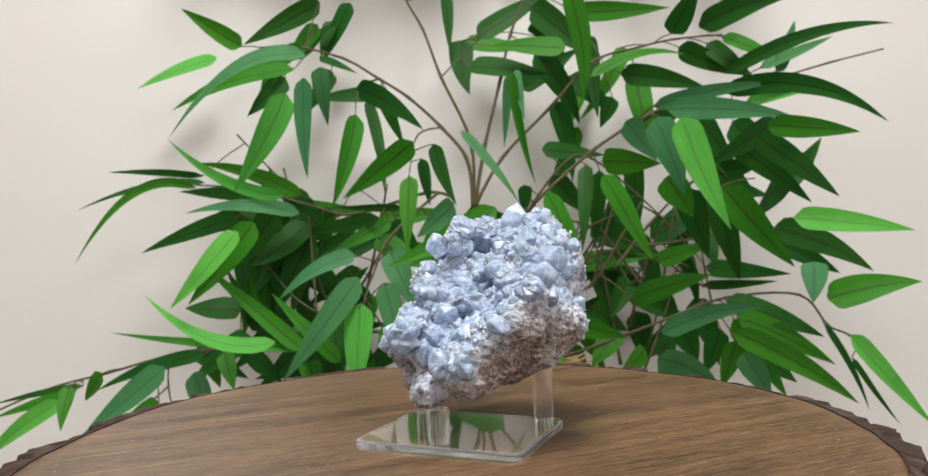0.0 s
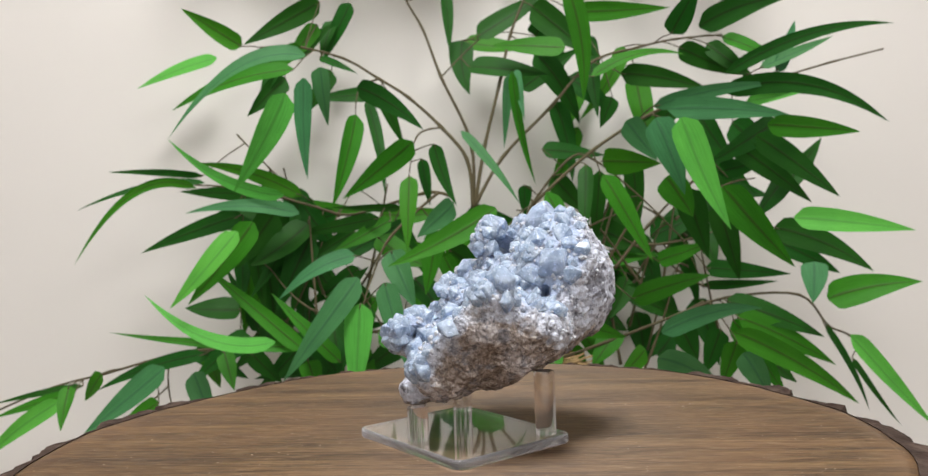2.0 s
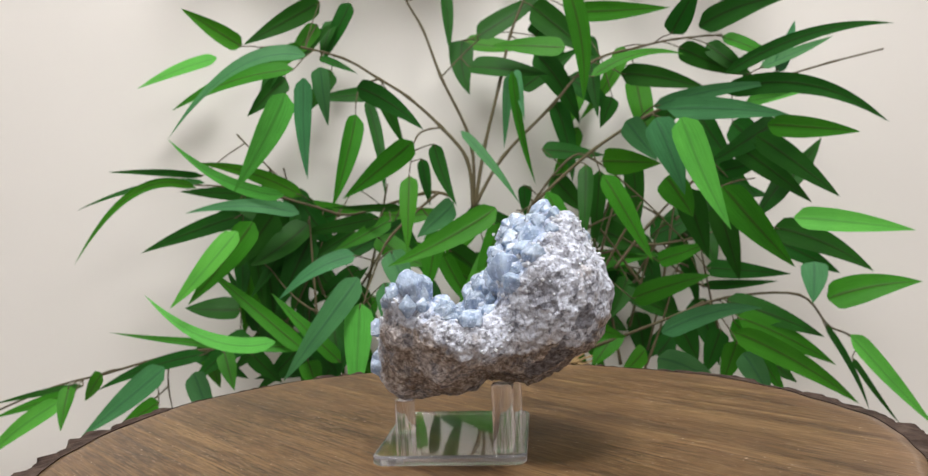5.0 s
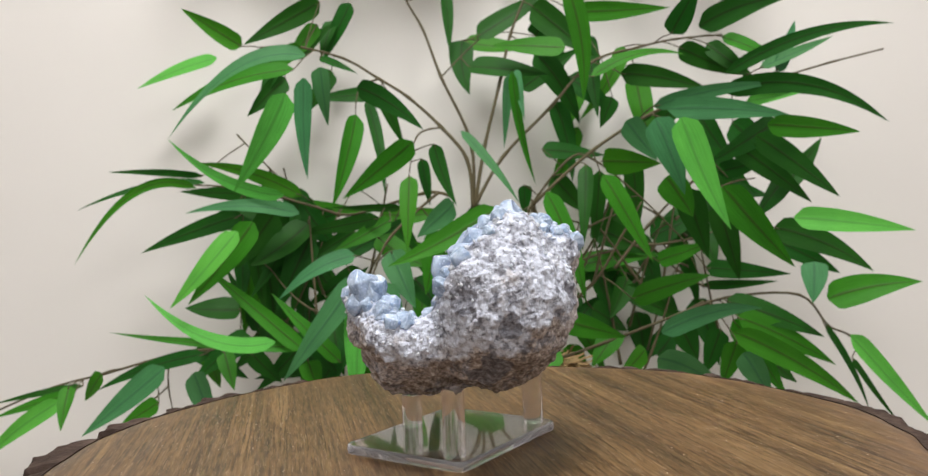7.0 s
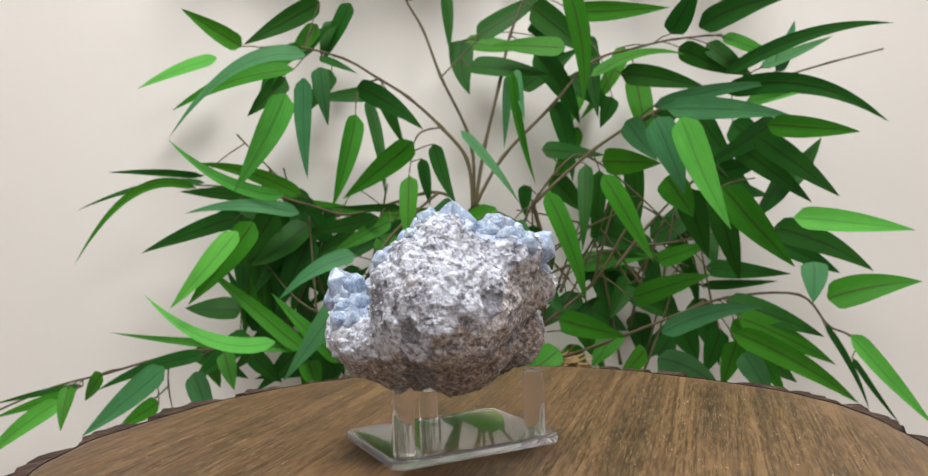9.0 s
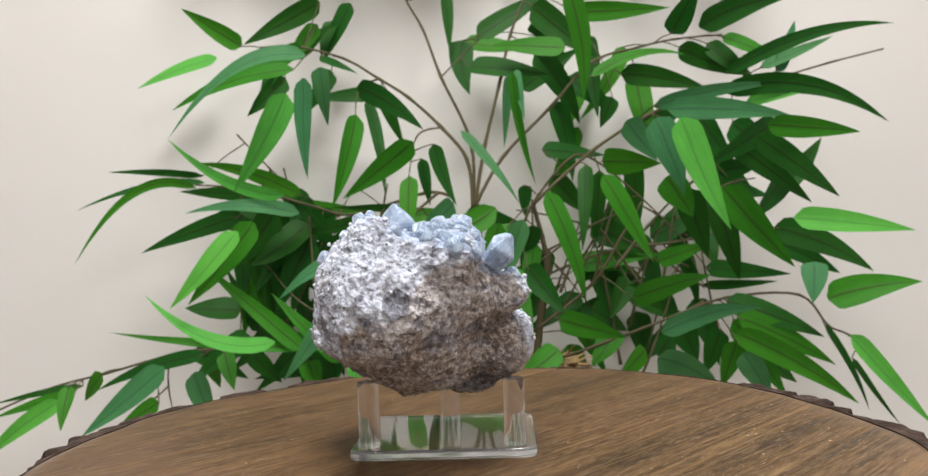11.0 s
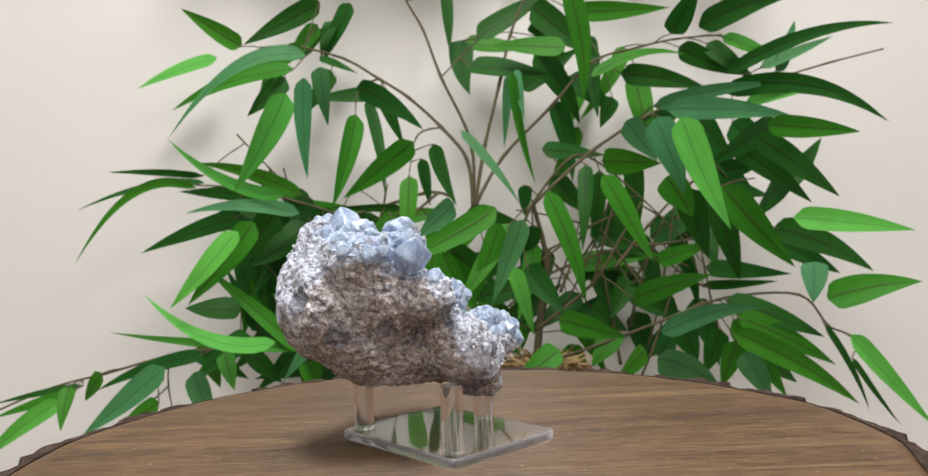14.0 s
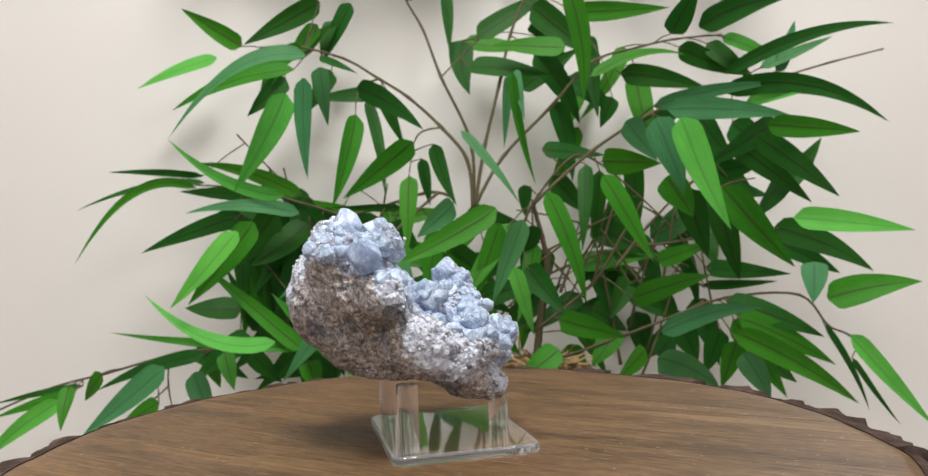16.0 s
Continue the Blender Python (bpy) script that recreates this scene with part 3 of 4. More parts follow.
def grow_crystals(rock, verts, nrm):
    rnd = random.Random(11)
    rind, blue = zones(verts)
    shapes = [crystal_mesh("crystal", rnd, CRYSTAL) for _ in range(12)]
    tiny = [crystal_mesh("druse", rnd, DRUSE) for _ in range(6)]
    order = list(range(len(verts)))
    rnd.shuffle(order)
    up = Vector((-0.10, -0.33, 0.93)).normalized()

    def stood(v, axis, size, tall, sunk=0.0):
        m = axis.to_track_quat("Z", "Y").to_matrix().to_4x4() @ Matrix.Rotation(rnd.uniform(0, 6.28), 4, "Z")
        return Matrix.Translation(Vector(v) - axis * sunk) @ m @ Matrix.Diagonal((size, size, size * tall, 1))

    def seat(v, n, size, tall, sunk=0.0):
        return stood(v, (Vector(n) * 0.6 + up * 0.35 + noise.noise_vector(Vector(v) * 65) * 0.75 + Vector([rnd.gauss(0, 0.12) for _ in "xyz"])).normalized(), size, tall, sunk)

    placed, count = [], 0
    # single large crystals: tip and half-width in millimetres, and the way they point
    for x, y, z, r, way in ((38, 34.5, 115.5, 9.5, (0.1, 0.0, 1)), (44, -33, 88, 6.5, (0.1, -0.2, 1)), (56, 4, 93, 8.5, (0.5, -0.5, 0.8)), (-9, 55, 100, 7.0, (-0.5, 0.5, 0.8))):
        axis = Vector(way).normalized()
        c = Vector((x, y, z)) / 1000
        part("crystal", rnd.choice(shapes), rock, "large pale blue crystal", stood(c - axis * (r / 1000 * 1.15), axis, r / 1000, 1.25))
        placed.append((np.array(c - axis * (r / 1000)), r / 1000 * 0.9))
        count += 1
    # rosettes of blocky crystals: centre and radius in millimetres
    ROSETTES = [(43, -30, 81, 9), (36, -36, 76, 7.5), (-24, -16, 56, 10), (4, 20, 78, 8.5), (-4, 42, 99, 9), (-11, -28, 42, 9), (12, 31, 105, 9), (-15, 20, 78, 9), (4, -34, 42, 8.5),
                (26, 0, 82, 8.5), (36, 12, 92, 8), (20, 46, 106, 8), (32, 48, 106, 7), (30, -22, 76, 8), (14, -18, 62, 8), (-18, 2, 68, 8.5), (26, 24, 104, 7.5), (56, -12, 78, 7), (34, -6, 78, 7)]
    for x, y, z, r in ROSETTES:
        c = np.array((x, y, z)) / 1000
        i = int(np.argmin(np.linalg.norm(verts - c, axis=1)))
        n = (Vector(nrm[i]) * 0.75 + up * 0.5).normalized()
        r /= 1000
        c = Vector(verts[i]) - n * (r * 0.42)
        turn = n.to_track_quat("Z", "Y")
        for k in range(9):
            h = 1 - (k + 0.3) / 9 * 0.95
            a = k * 2.39996 + x
            axis = (turn @ Vector((math.sqrt(1 - h * h) * math.cos(a), math.sqrt(1 - h * h) * math.sin(a), h)) + Vector([rnd.gauss(0, 0.12) for _ in "xyz"])).normalized()
            size = r * rnd.uniform(0.46, 0.68)
            part("crystal", rnd.choice(shapes), rock, "", stood(c + axis * (r - size), axis, size, rnd.uniform(0.95, 1.3)))
            count += 1
        placed.append((np.array(c), r * 0.95))
    pits = [(np.array(q[:3]) / 1000, q[3] / 1000) for q in PITS]
    # smaller crystals between them
    for i in order:
        if blue[i] < 0.03 + 0.10 * noise.noise(Vector(verts[i]) * 60):
            continue
        size = rnd.choice((0.0030, 0.0038, 0.0046, 0.0056))
        if any(np.linalg.norm(verts[i] - q) < 0.75 * r for q, r in pits):
            continue
        if any(np.linalg.norm(verts[i] - q) < 0.62 * size + 0.75 * r for q, r in placed):
            continue
        placed.append((verts[i], size))
        part("crystal", rnd.choice(shapes), rock, "", seat(verts[i], nrm[i], size, rnd.uniform(0.8, 1.3), 0.2 * size))
        count += 1
        if count > 295:
            break
    # sugary druse along the rim and in the gaps, joined
    pv, pf, count = [], [], 0
    data = [([v.co.copy() for v in me.vertices], [tuple(f.vertices) for f in me.polygons]) for me in tiny]
    for i in order[::-1]:
        edge = rind[i] + 0.35 * noise.noise(Vector(verts[i]) * 50)
        if edge < 0.16 or blue[i] < -0.42 or (blue[i] > 0.1 and rnd.random() > 0.6):
            continue
        size = rnd.uniform(0.0004, 0.0009) * (1.0 if blue[i] < -0.05 else 1.5)
        if any(np.linalg.norm(verts[i] - q) < r + 0.001 for q, r in pits):
            continue
        spot = Vector(verts[i]) + Vector((rnd.gauss(0, 0.0008), rnd.gauss(0, 0.0008), rnd.gauss(0, 0.0008)))
        m = seat(spot, nrm[i], size, rnd.uniform(0.6, 1.0), 0.0005)
        vs, fs = rnd.choice(data)
        base = len(pv)
        pv += [m @ v for v in vs]
        pf += [tuple(base + k for k in f) for f in fs]
        count += 1
        if count > 2100:
            break
    tagged(part("druse", mesh("druse", pv, pf, DRUSE), rock, "sugary white-blue small crystals"), kind="stuff")


# ---- the artificial bamboo ----
plant = tagged(new("bamboo_plant"), "artificial bamboo with long green cloth leaves, in a wicker basket", "plant")
plant.matrix_world = pose(0, 0, 0)
LINES = []
leaf_rnd = random.Random(5)


def branch(pts, r):
    me, line = tube("stem", pts, (r * 1.15, r * 0.55), STEM)
    LINES.append(line)
    return part("stem", me, plant)


def leaf(parent, tone, p, q, width, bow):
    """A long cloth leaf from p to q, in metres; width and bow in millimetres."""
    p, q = Vector(p), Vector(q)
    d = q - p
    length = d.length
    side = Vector((0, 0, bow / 1000)) if abs(d.x) > abs(d.z) else Vector((bow / 1000, 0, 0))
    mid = (p + q) / 2 + side * 2 + Vector((0, leaf_rnd.uniform(-0.16, 0.05) * length, 0))
    twist = radians(leaf_rnd.uniform(-34, 34))
    curl = radians(leaf_rnd.uniform(-22, 22))
    half = width / 2000 / math.cos(twist) * 0.90
    fold = leaf_rnd.uniform(0.05, 0.28)
    n, cols = 16, 4
    verts, faces, uvs = [], [], []
    for i in range(n + 1):
        u = i / n
        c = (1 - u) ** 2 * p + 2 * u * (1 - u) * mid + u * u * q
        t = (2 * (1 - u) * (mid - p) + 2 * u * (q - mid)).normalized()
        face = Vector((-0.25 * c.x, -1.0, 0.1)).normalized()
        x = t.cross(face).normalized()
        nn = x.cross(t).normalized()
        a = twist + curl * (u - 0.4)
        x, nn = x * math.cos(a) + nn * math.sin(a), nn * math.cos(a) - x * math.sin(a)
        w = half * (1.0 if u > 0.14 else math.sqrt(max(0.02, 1 - (1 - u / 0.14) ** 2))) * (1.0 if u < 0.28 else max(0.0, 1 - ((u - 0.28) / 0.72) ** 1.5))
        for k in range(cols + 1):
            e = 2 * k / cols - 1
            verts.append(c + x * (w * e) + nn * (w * fold * (abs(e) ** 1.3)))
            uvs.append((k / cols, u))
        if i:
            for k in range(cols):
                a0, b0 = (i - 1) * (cols + 1) + k, i * (cols + 1) + k
                faces.append((a0, a0 + 1, b0 + 1, b0))
    me = mesh("leaf", verts, faces, LEAF[tone], True)
    layer = me.uv_layers.new(name="uv")
    for lp in me.loops:
        layer.data[lp.index].uv = uvs[lp.vertex_index]
    ob = part("leaf", me, parent)
    # the stalk back to the nearest stem
    best = min((pt for ln in LINES for pt in ln), key=lambda pt: (pt - p).length)
    gap = (best - p).length
    if 0.004 < gap < 0.075:
        bend = (best + p) / 2 + Vector((0, 0, 0.03 * gap))
        stalk, _ = tube("stalk", [best, bend, p, p + d * 0.05], (0.0009, 0.0007), STEM, 5)
        part("stalk", stalk, parent)
    return ob


def foliage(parent, leaves):
    for tone, x0, y0, z0, x1, y1, z1, width, bow in leaves:
        leaf(parent, tone, (x0, y0, z0), (x1, y1, z1), width, bow)


branch_a = branch([(0.034, 0.620, 0.924), (0.029, 0.629, 0.984), (-0.002, 0.637, 1.027), (-0.042, 0.646, 1.067), (-0.080, 0.654, 1.094), (-0.125, 0.663, 1.123), (-0.187, 0.671, 1.142), (-0.234, 0.680, 1.144)], 0.0022)
foliage(branch_a, [
    ("M", -0.253, 0.654, 1.141, -0.319, 0.626, 1.184, 25, 0), ("D", -0.155, 0.678, 1.200, -0.251, 0.653, 1.142, 28, 0),
    ("M", -0.161, 0.690, 1.174, -0.205, 0.683, 1.119, 25, 0), ("D", -0.118, 0.710, 1.206, -0.162, 0.731, 1.130, 27, 0),
    ("D", -0.145, 0.726, 1.187, -0.160, 0.707, 1.132, 22, 0), ("L", -0.303, 0.721, 1.141, -0.406, 0.705, 1.100, 24, 4),
    ("T", -0.159, 0.572, 1.109, -0.315, 0.545, 1.013, 23, 32), ("M", -0.181, 0.613, 1.101, -0.341, 0.643, 1.060, 26, 9),
    ("L", -0.172, 0.508, 1.055, -0.239, 0.529, 0.949, 30, 5), ("D", -0.205, 0.687, 1.104, -0.252, 0.666, 1.053, 27, 0),
])
foliage(branch_a, [
    ("T", -0.157, 0.545, 1.078, -0.159, 0.554, 0.962, 24, -3), ("T", -0.138, 0.546, 1.090, -0.135, 0.570, 1.025, 24, 0),
    ("D", -0.153, 0.649, 1.122, -0.103, 0.620, 1.095, 12, 0), ("D", -0.072, 0.703, 1.084, -0.185, 0.715, 1.080, 24, 0),
    ("D", -0.098, 0.560, 1.068, -0.022, 0.538, 1.013, 26, 6), ("D", -0.093, 0.619, 1.062, -0.073, 0.591, 0.943, 17, 4),
    ("D", -0.080, 0.650, 1.080, -0.051, 0.676, 1.007, 20, 0), ("M", -0.101, 0.561, 1.036, -0.131, 0.547, 0.928, 24, 3),
    ("M", -0.035, 0.540, 1.000, -0.118, 0.545, 0.938, 29, 0), ("M", -0.179, 0.669, 1.140, -0.250, 0.694, 1.117, 23, 0),
])
foliage(branch_a, [
    ("D", -0.192, 0.700, 1.132, -0.142, 0.694, 1.176, 26, 0), ("D", -0.213, 0.682, 1.121, -0.237, 0.678, 1.075, 22, 0),
    ("D", -0.142, 0.672, 1.109, -0.173, 0.658, 1.054, 25, 0),
])
branch_ab = branch([(-0.076, 0.600, 1.084), (-0.099, 0.590, 1.071), (-0.104, 0.580, 1.034)], 0.0012)
branch_ac = branch([(-0.002, 0.620, 1.025), (-0.032, 0.600, 1.013), (-0.043, 0.580, 0.962)], 0.0012)
foliage(branch_ac, [
    ("M", -0.040, 0.528, 0.960, -0.044, 0.496, 0.874, 23, 0), ("D", -0.027, 0.589, 0.984, -0.019, 0.598, 0.927, 17, 0),
    ("D", -0.011, 0.555, 0.998, 0.013, 0.557, 0.925, 20, -3),
])
branch_b = branch([(0.035, 0.640, 0.924), (0.035, 0.648, 1.008), (0.000, 0.656, 1.094), (-0.021, 0.664, 1.157), (-0.046, 0.672, 1.209), (-0.073, 0.680, 1.309)], 0.002)
foliage(branch_b, [
    ("D", 0.011, 0.699, 1.213, 0.013, 0.688, 1.131, 18, 0),
])
branch_bb = branch([(0.000, 0.660, 1.094), (0.044, 0.670, 1.137), (0.068, 0.680, 1.154)], 0.001)
branch_c = branch([(0.005, 0.620, 0.940), (-0.024, 0.636, 0.945), (-0.086, 0.652, 0.929), (-0.138, 0.668, 0.922), (-0.197, 0.684, 0.953), (-0.275, 0.700, 1.034)], 0.002)
foliage(branch_c, [
    ("D", -0.315, 0.672, 0.979, -0.428, 0.651, 0.986, 10, 2), ("D", -0.308, 0.658, 0.969, -0.464, 0.637, 0.938, 11, 11),
    ("M", -0.315, 0.643, 0.962, -0.466, 0.628, 0.869, 13, 42), ("L", -0.192, 0.577, 0.946, -0.332, 0.594, 1.020, 17, -16),
    ("M", -0.181, 0.636, 0.947, -0.314, 0.640, 0.993, 21, 9), ("D", -0.248, 0.710, 0.954, -0.350, 0.682, 0.960, 22, 0),
    ("T", -0.177, 0.589, 0.924, -0.308, 0.570, 0.928, 20, 9), ("D", -0.268, 0.666, 0.925, -0.400, 0.674, 0.881, 26, 3),
    ("L", -0.233, 0.514, 0.905, -0.307, 0.502, 0.823, 28, 3), ("M", -0.221, 0.542, 0.915, -0.299, 0.539, 0.823, 32, 3),
])
foliage(branch_c, [
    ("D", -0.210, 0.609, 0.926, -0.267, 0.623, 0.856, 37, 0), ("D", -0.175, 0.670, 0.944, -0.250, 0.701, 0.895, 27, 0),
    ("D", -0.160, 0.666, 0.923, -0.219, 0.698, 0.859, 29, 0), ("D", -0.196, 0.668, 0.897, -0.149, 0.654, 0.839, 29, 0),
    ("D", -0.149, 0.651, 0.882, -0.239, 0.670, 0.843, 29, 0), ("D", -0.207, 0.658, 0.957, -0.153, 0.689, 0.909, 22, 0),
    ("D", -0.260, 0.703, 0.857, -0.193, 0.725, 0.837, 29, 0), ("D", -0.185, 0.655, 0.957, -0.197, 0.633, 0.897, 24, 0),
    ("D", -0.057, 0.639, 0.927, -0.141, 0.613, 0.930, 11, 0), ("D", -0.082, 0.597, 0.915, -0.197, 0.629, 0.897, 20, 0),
])
branch_cb = branch([(-0.132, 0.620, 0.921), (-0.204, 0.640, 0.945), (-0.268, 0.660, 0.961), (-0.327, 0.680, 0.968)], 0.0016)
branch_cc = branch([(-0.009, 0.600, 0.943), (-0.067, 0.573, 0.892), (-0.089, 0.547, 0.845), (-0.098, 0.520, 0.814)], 0.0016)
foliage(branch_cc, [
    ("M", -0.069, 0.616, 0.912, -0.139, 0.582, 0.875, 23, 0), ("D", -0.117, 0.649, 0.900, -0.175, 0.626, 0.865, 22, 0),
    ("T", -0.107, 0.547, 0.872, -0.196, 0.537, 0.824, 22, 10), ("T", -0.094, 0.455, 0.852, -0.171, 0.427, 0.752, 29, 0),
    ("L", -0.093, 0.452, 0.825, -0.102, 0.446, 0.717, 33, 0), ("T", -0.070, 0.493, 0.843, -0.046, 0.462, 0.752, 29, 0),
    ("T", -0.063, 0.509, 0.877, -0.037, 0.486, 0.814, 33, 0), ("T", 0.009, 0.524, 0.927, -0.033, 0.500, 0.891, 27, 0),
    ("M", 0.052, 0.449, 0.919, -0.063, 0.448, 0.863, 29, -4),
])
branch_d = branch([(0.028, 0.640, 0.736), (-0.091, 0.640, 0.771), (-0.182, 0.640, 0.756), (-0.324, 0.640, 0.756), (-0.437, 0.640, 0.732), (-0.504, 0.640, 0.717), (-0.587, 0.640, 0.686)], 0.002)
foliage(branch_d, [
    ("L", -0.192, 0.494, 0.783, -0.344, 0.529, 0.838, 19, -22), ("M", -0.160, 0.551, 0.768, -0.395, 0.553, 0.794, 15, -4),
    ("M", -0.171, 0.547, 0.765, -0.279, 0.540, 0.867, 23, 0), ("M", -0.135, 0.592, 0.742, -0.215, 0.590, 0.830, 21, 0),
    ("D", -0.254, 0.694, 0.770, -0.295, 0.688, 0.859, 22, 0), ("D", -0.187, 0.689, 0.839, -0.258, 0.683, 0.803, 26, 0),
    ("D", -0.230, 0.714, 0.863, -0.287, 0.741, 0.815, 23, 0), ("D", -0.304, 0.608, 0.756, -0.437, 0.608, 0.716, 20, 7),
    ("T", -0.325, 0.529, 0.754, -0.414, 0.512, 0.684, 31, 0), ("T", -0.300, 0.554, 0.743, -0.273, 0.533, 0.683, 33, 0),
])
foliage(branch_d, [
    ("M", -0.423, 0.594, 0.740, -0.456, 0.619, 0.702, 20, 0), ("M", -0.452, 0.571, 0.730, -0.450, 0.540, 0.684, 20, 0),
    ("D", -0.463, 0.630, 0.719, -0.576, 0.635, 0.700, 10, 2), ("L", -0.459, 0.562, 0.715, -0.549, 0.555, 0.649, 23, 4),
    ("M", -0.465, 0.610, 0.714, -0.573, 0.620, 0.684, 15, 2), ("M", -0.361, 0.607, 0.699, -0.419, 0.624, 0.666, 24, 0),
    ("M", -0.282, 0.620, 0.755, -0.264, 0.591, 0.713, 25, 0), ("M", -0.306, 0.633, 0.746, -0.300, 0.659, 0.704, 23, 0),
    ("D", -0.251, 0.630, 0.751, -0.220, 0.659, 0.707, 27, 0), ("D", -0.335, 0.676, 0.753, -0.270, 0.687, 0.709, 31, 0),
])
foliage(branch_d, [
    ("D", -0.157, 0.667, 0.739, -0.260, 0.677, 0.710, 34, 0), ("M", -0.177, 0.608, 0.742, -0.165, 0.610, 0.705, 29, 0),
])
branch_dc = branch([(-0.318, 0.620, 0.759), (-0.348, 0.620, 0.746), (-0.353, 0.620, 0.718), (-0.349, 0.620, 0.687)], 0.0014)
branch_dd = branch([(-0.353, 0.620, 0.716), (-0.370, 0.620, 0.702), (-0.387, 0.620, 0.690)], 0.001)
branch_e = branch([(0.036, 0.620, 0.924), (0.051, 0.628, 0.998), (0.074, 0.636, 1.080), (0.090, 0.644, 1.141), (0.114, 0.652, 1.199), (0.149, 0.660, 1.295)], 0.0022)
foliage(branch_e, [
    ("D", 0.049, 0.664, 1.145, 0.152, 0.677, 1.207, 32, 0), ("M", 0.152, 0.594, 1.113, 0.064, 0.624, 1.125, 29, 0),
    ("D", 0.036, 0.651, 1.105, 0.135, 0.621, 1.086, 33, 0), ("M", 0.145, 0.511, 1.161, 0.163, 0.544, 1.040, 27, 7),
    ("M", 0.178, 0.664, 1.173, 0.292, 0.632, 1.167, 26, 0), ("D", 0.130, 0.710, 1.154, 0.144, 0.684, 1.179, 30, 0),
    ("D", 0.150, 0.711, 1.146, 0.166, 0.723, 1.092, 32, 0), ("D", 0.108, 0.709, 1.083, 0.186, 0.686, 1.132, 31, 0),
    ("T", 0.078, 0.543, 1.074, 0.070, 0.548, 0.989, 13, 0), ("M", 0.079, 0.506, 1.071, 0.104, 0.536, 0.946, 12, -4),
])
foliage(branch_e, [
    ("T", 0.086, 0.533, 1.077, 0.090, 0.498, 1.015, 11, 0), ("T", 0.020, 0.490, 1.005, 0.077, 0.456, 0.924, 12, 3),
])
branch_f = branch([(0.037, 0.620, 0.927), (0.074, 0.630, 0.986), (0.138, 0.640, 1.048), (0.194, 0.650, 1.105), (0.258, 0.660, 1.124), (0.308, 0.670, 1.135), (0.374, 0.680, 1.141)], 0.002)
foliage(branch_f, [
    ("D", 0.286, 0.609, 1.129, 0.317, 0.582, 1.187, 31, 0), ("D", 0.314, 0.587, 1.132, 0.433, 0.607, 1.168, 31, 7),
    ("D", 0.301, 0.629, 1.116, 0.380, 0.633, 1.079, 28, 0), ("D", 0.337, 0.629, 1.119, 0.390, 0.608, 1.066, 27, 0),
    ("M", 0.348, 0.604, 1.122, 0.414, 0.592, 1.087, 22, 0), ("M", 0.182, 0.589, 1.076, 0.304, 0.609, 1.102, 16, 14),
    ("D", 0.168, 0.679, 1.092, 0.229, 0.681, 1.043, 33, 0), ("D", 0.195, 0.689, 1.148, 0.201, 0.656, 1.033, 28, 0),
    ("D", 0.221, 0.602, 1.081, 0.329, 0.601, 1.057, 28, 4), ("D", 0.223, 0.669, 1.062, 0.207, 0.676, 1.023, 25, 0),
])
branch_g = branch([(0.104, 0.580, 0.924), (0.181, 0.597, 0.987), (0.259, 0.613, 1.032), (0.340, 0.630, 1.062), (0.414, 0.647, 1.072), (0.507, 0.663, 1.096), (0.589, 0.680, 1.115)], 0.0019)
foliage(branch_g, [
    ("D", 0.332, 0.551, 1.068, 0.528, 0.542, 1.118, 18, 16), ("T", 0.387, 0.586, 1.079, 0.478, 0.588, 1.115, 16, 0),
    ("T", 0.407, 0.588, 1.075, 0.442, 0.612, 1.141, 21, 0), ("D", 0.328, 0.548, 1.047, 0.506, 0.519, 1.001, 25, 23),
    ("T", 0.244, 0.541, 1.031, 0.391, 0.533, 1.052, 18, 6), ("T", 0.256, 0.527, 1.026, 0.395, 0.514, 1.011, 28, 3),
    ("M", 0.365, 0.514, 1.003, 0.470, 0.513, 0.991, 26, 0), ("L", 0.356, 0.551, 1.034, 0.407, 0.523, 1.038, 14, 1),
    ("L", 0.238, 0.411, 1.002, 0.287, 0.419, 0.888, 36, -4), ("T", 0.227, 0.469, 1.009, 0.256, 0.470, 0.926, 32, 0),
])
foliage(branch_g, [
    ("T", 0.202, 0.498, 1.011, 0.242, 0.523, 0.967, 31, 0), ("D", 0.405, 0.587, 1.014, 0.304, 0.556, 0.960, 31, 0),
    ("D", 0.346, 0.629, 0.957, 0.405, 0.608, 0.970, 25, 0), ("D", 0.360, 0.535, 0.993, 0.467, 0.559, 0.919, 32, 0),
    ("D", 0.346, 0.578, 0.990, 0.451, 0.599, 0.914, 30, 0), ("D", 0.429, 0.632, 0.934, 0.493, 0.658, 0.999, 28, 0),
    ("D", 0.444, 0.652, 0.955, 0.386, 0.628, 0.894, 33, 0), ("D", 0.342, 0.700, 0.946, 0.434, 0.689, 0.926, 37, 0),
])
branch_ga = branch([(0.251, 0.580, 1.028), (0.286, 0.580, 1.006), (0.341, 0.580, 0.948)], 0.0012)
branch_h = branch([(0.092, 0.620, 0.885), (0.108, 0.620, 0.925), (0.155, 0.620, 0.979), (0.185, 0.620, 0.979), (0.242, 0.620, 0.931), (0.293, 0.620, 0.877)], 0.0016)
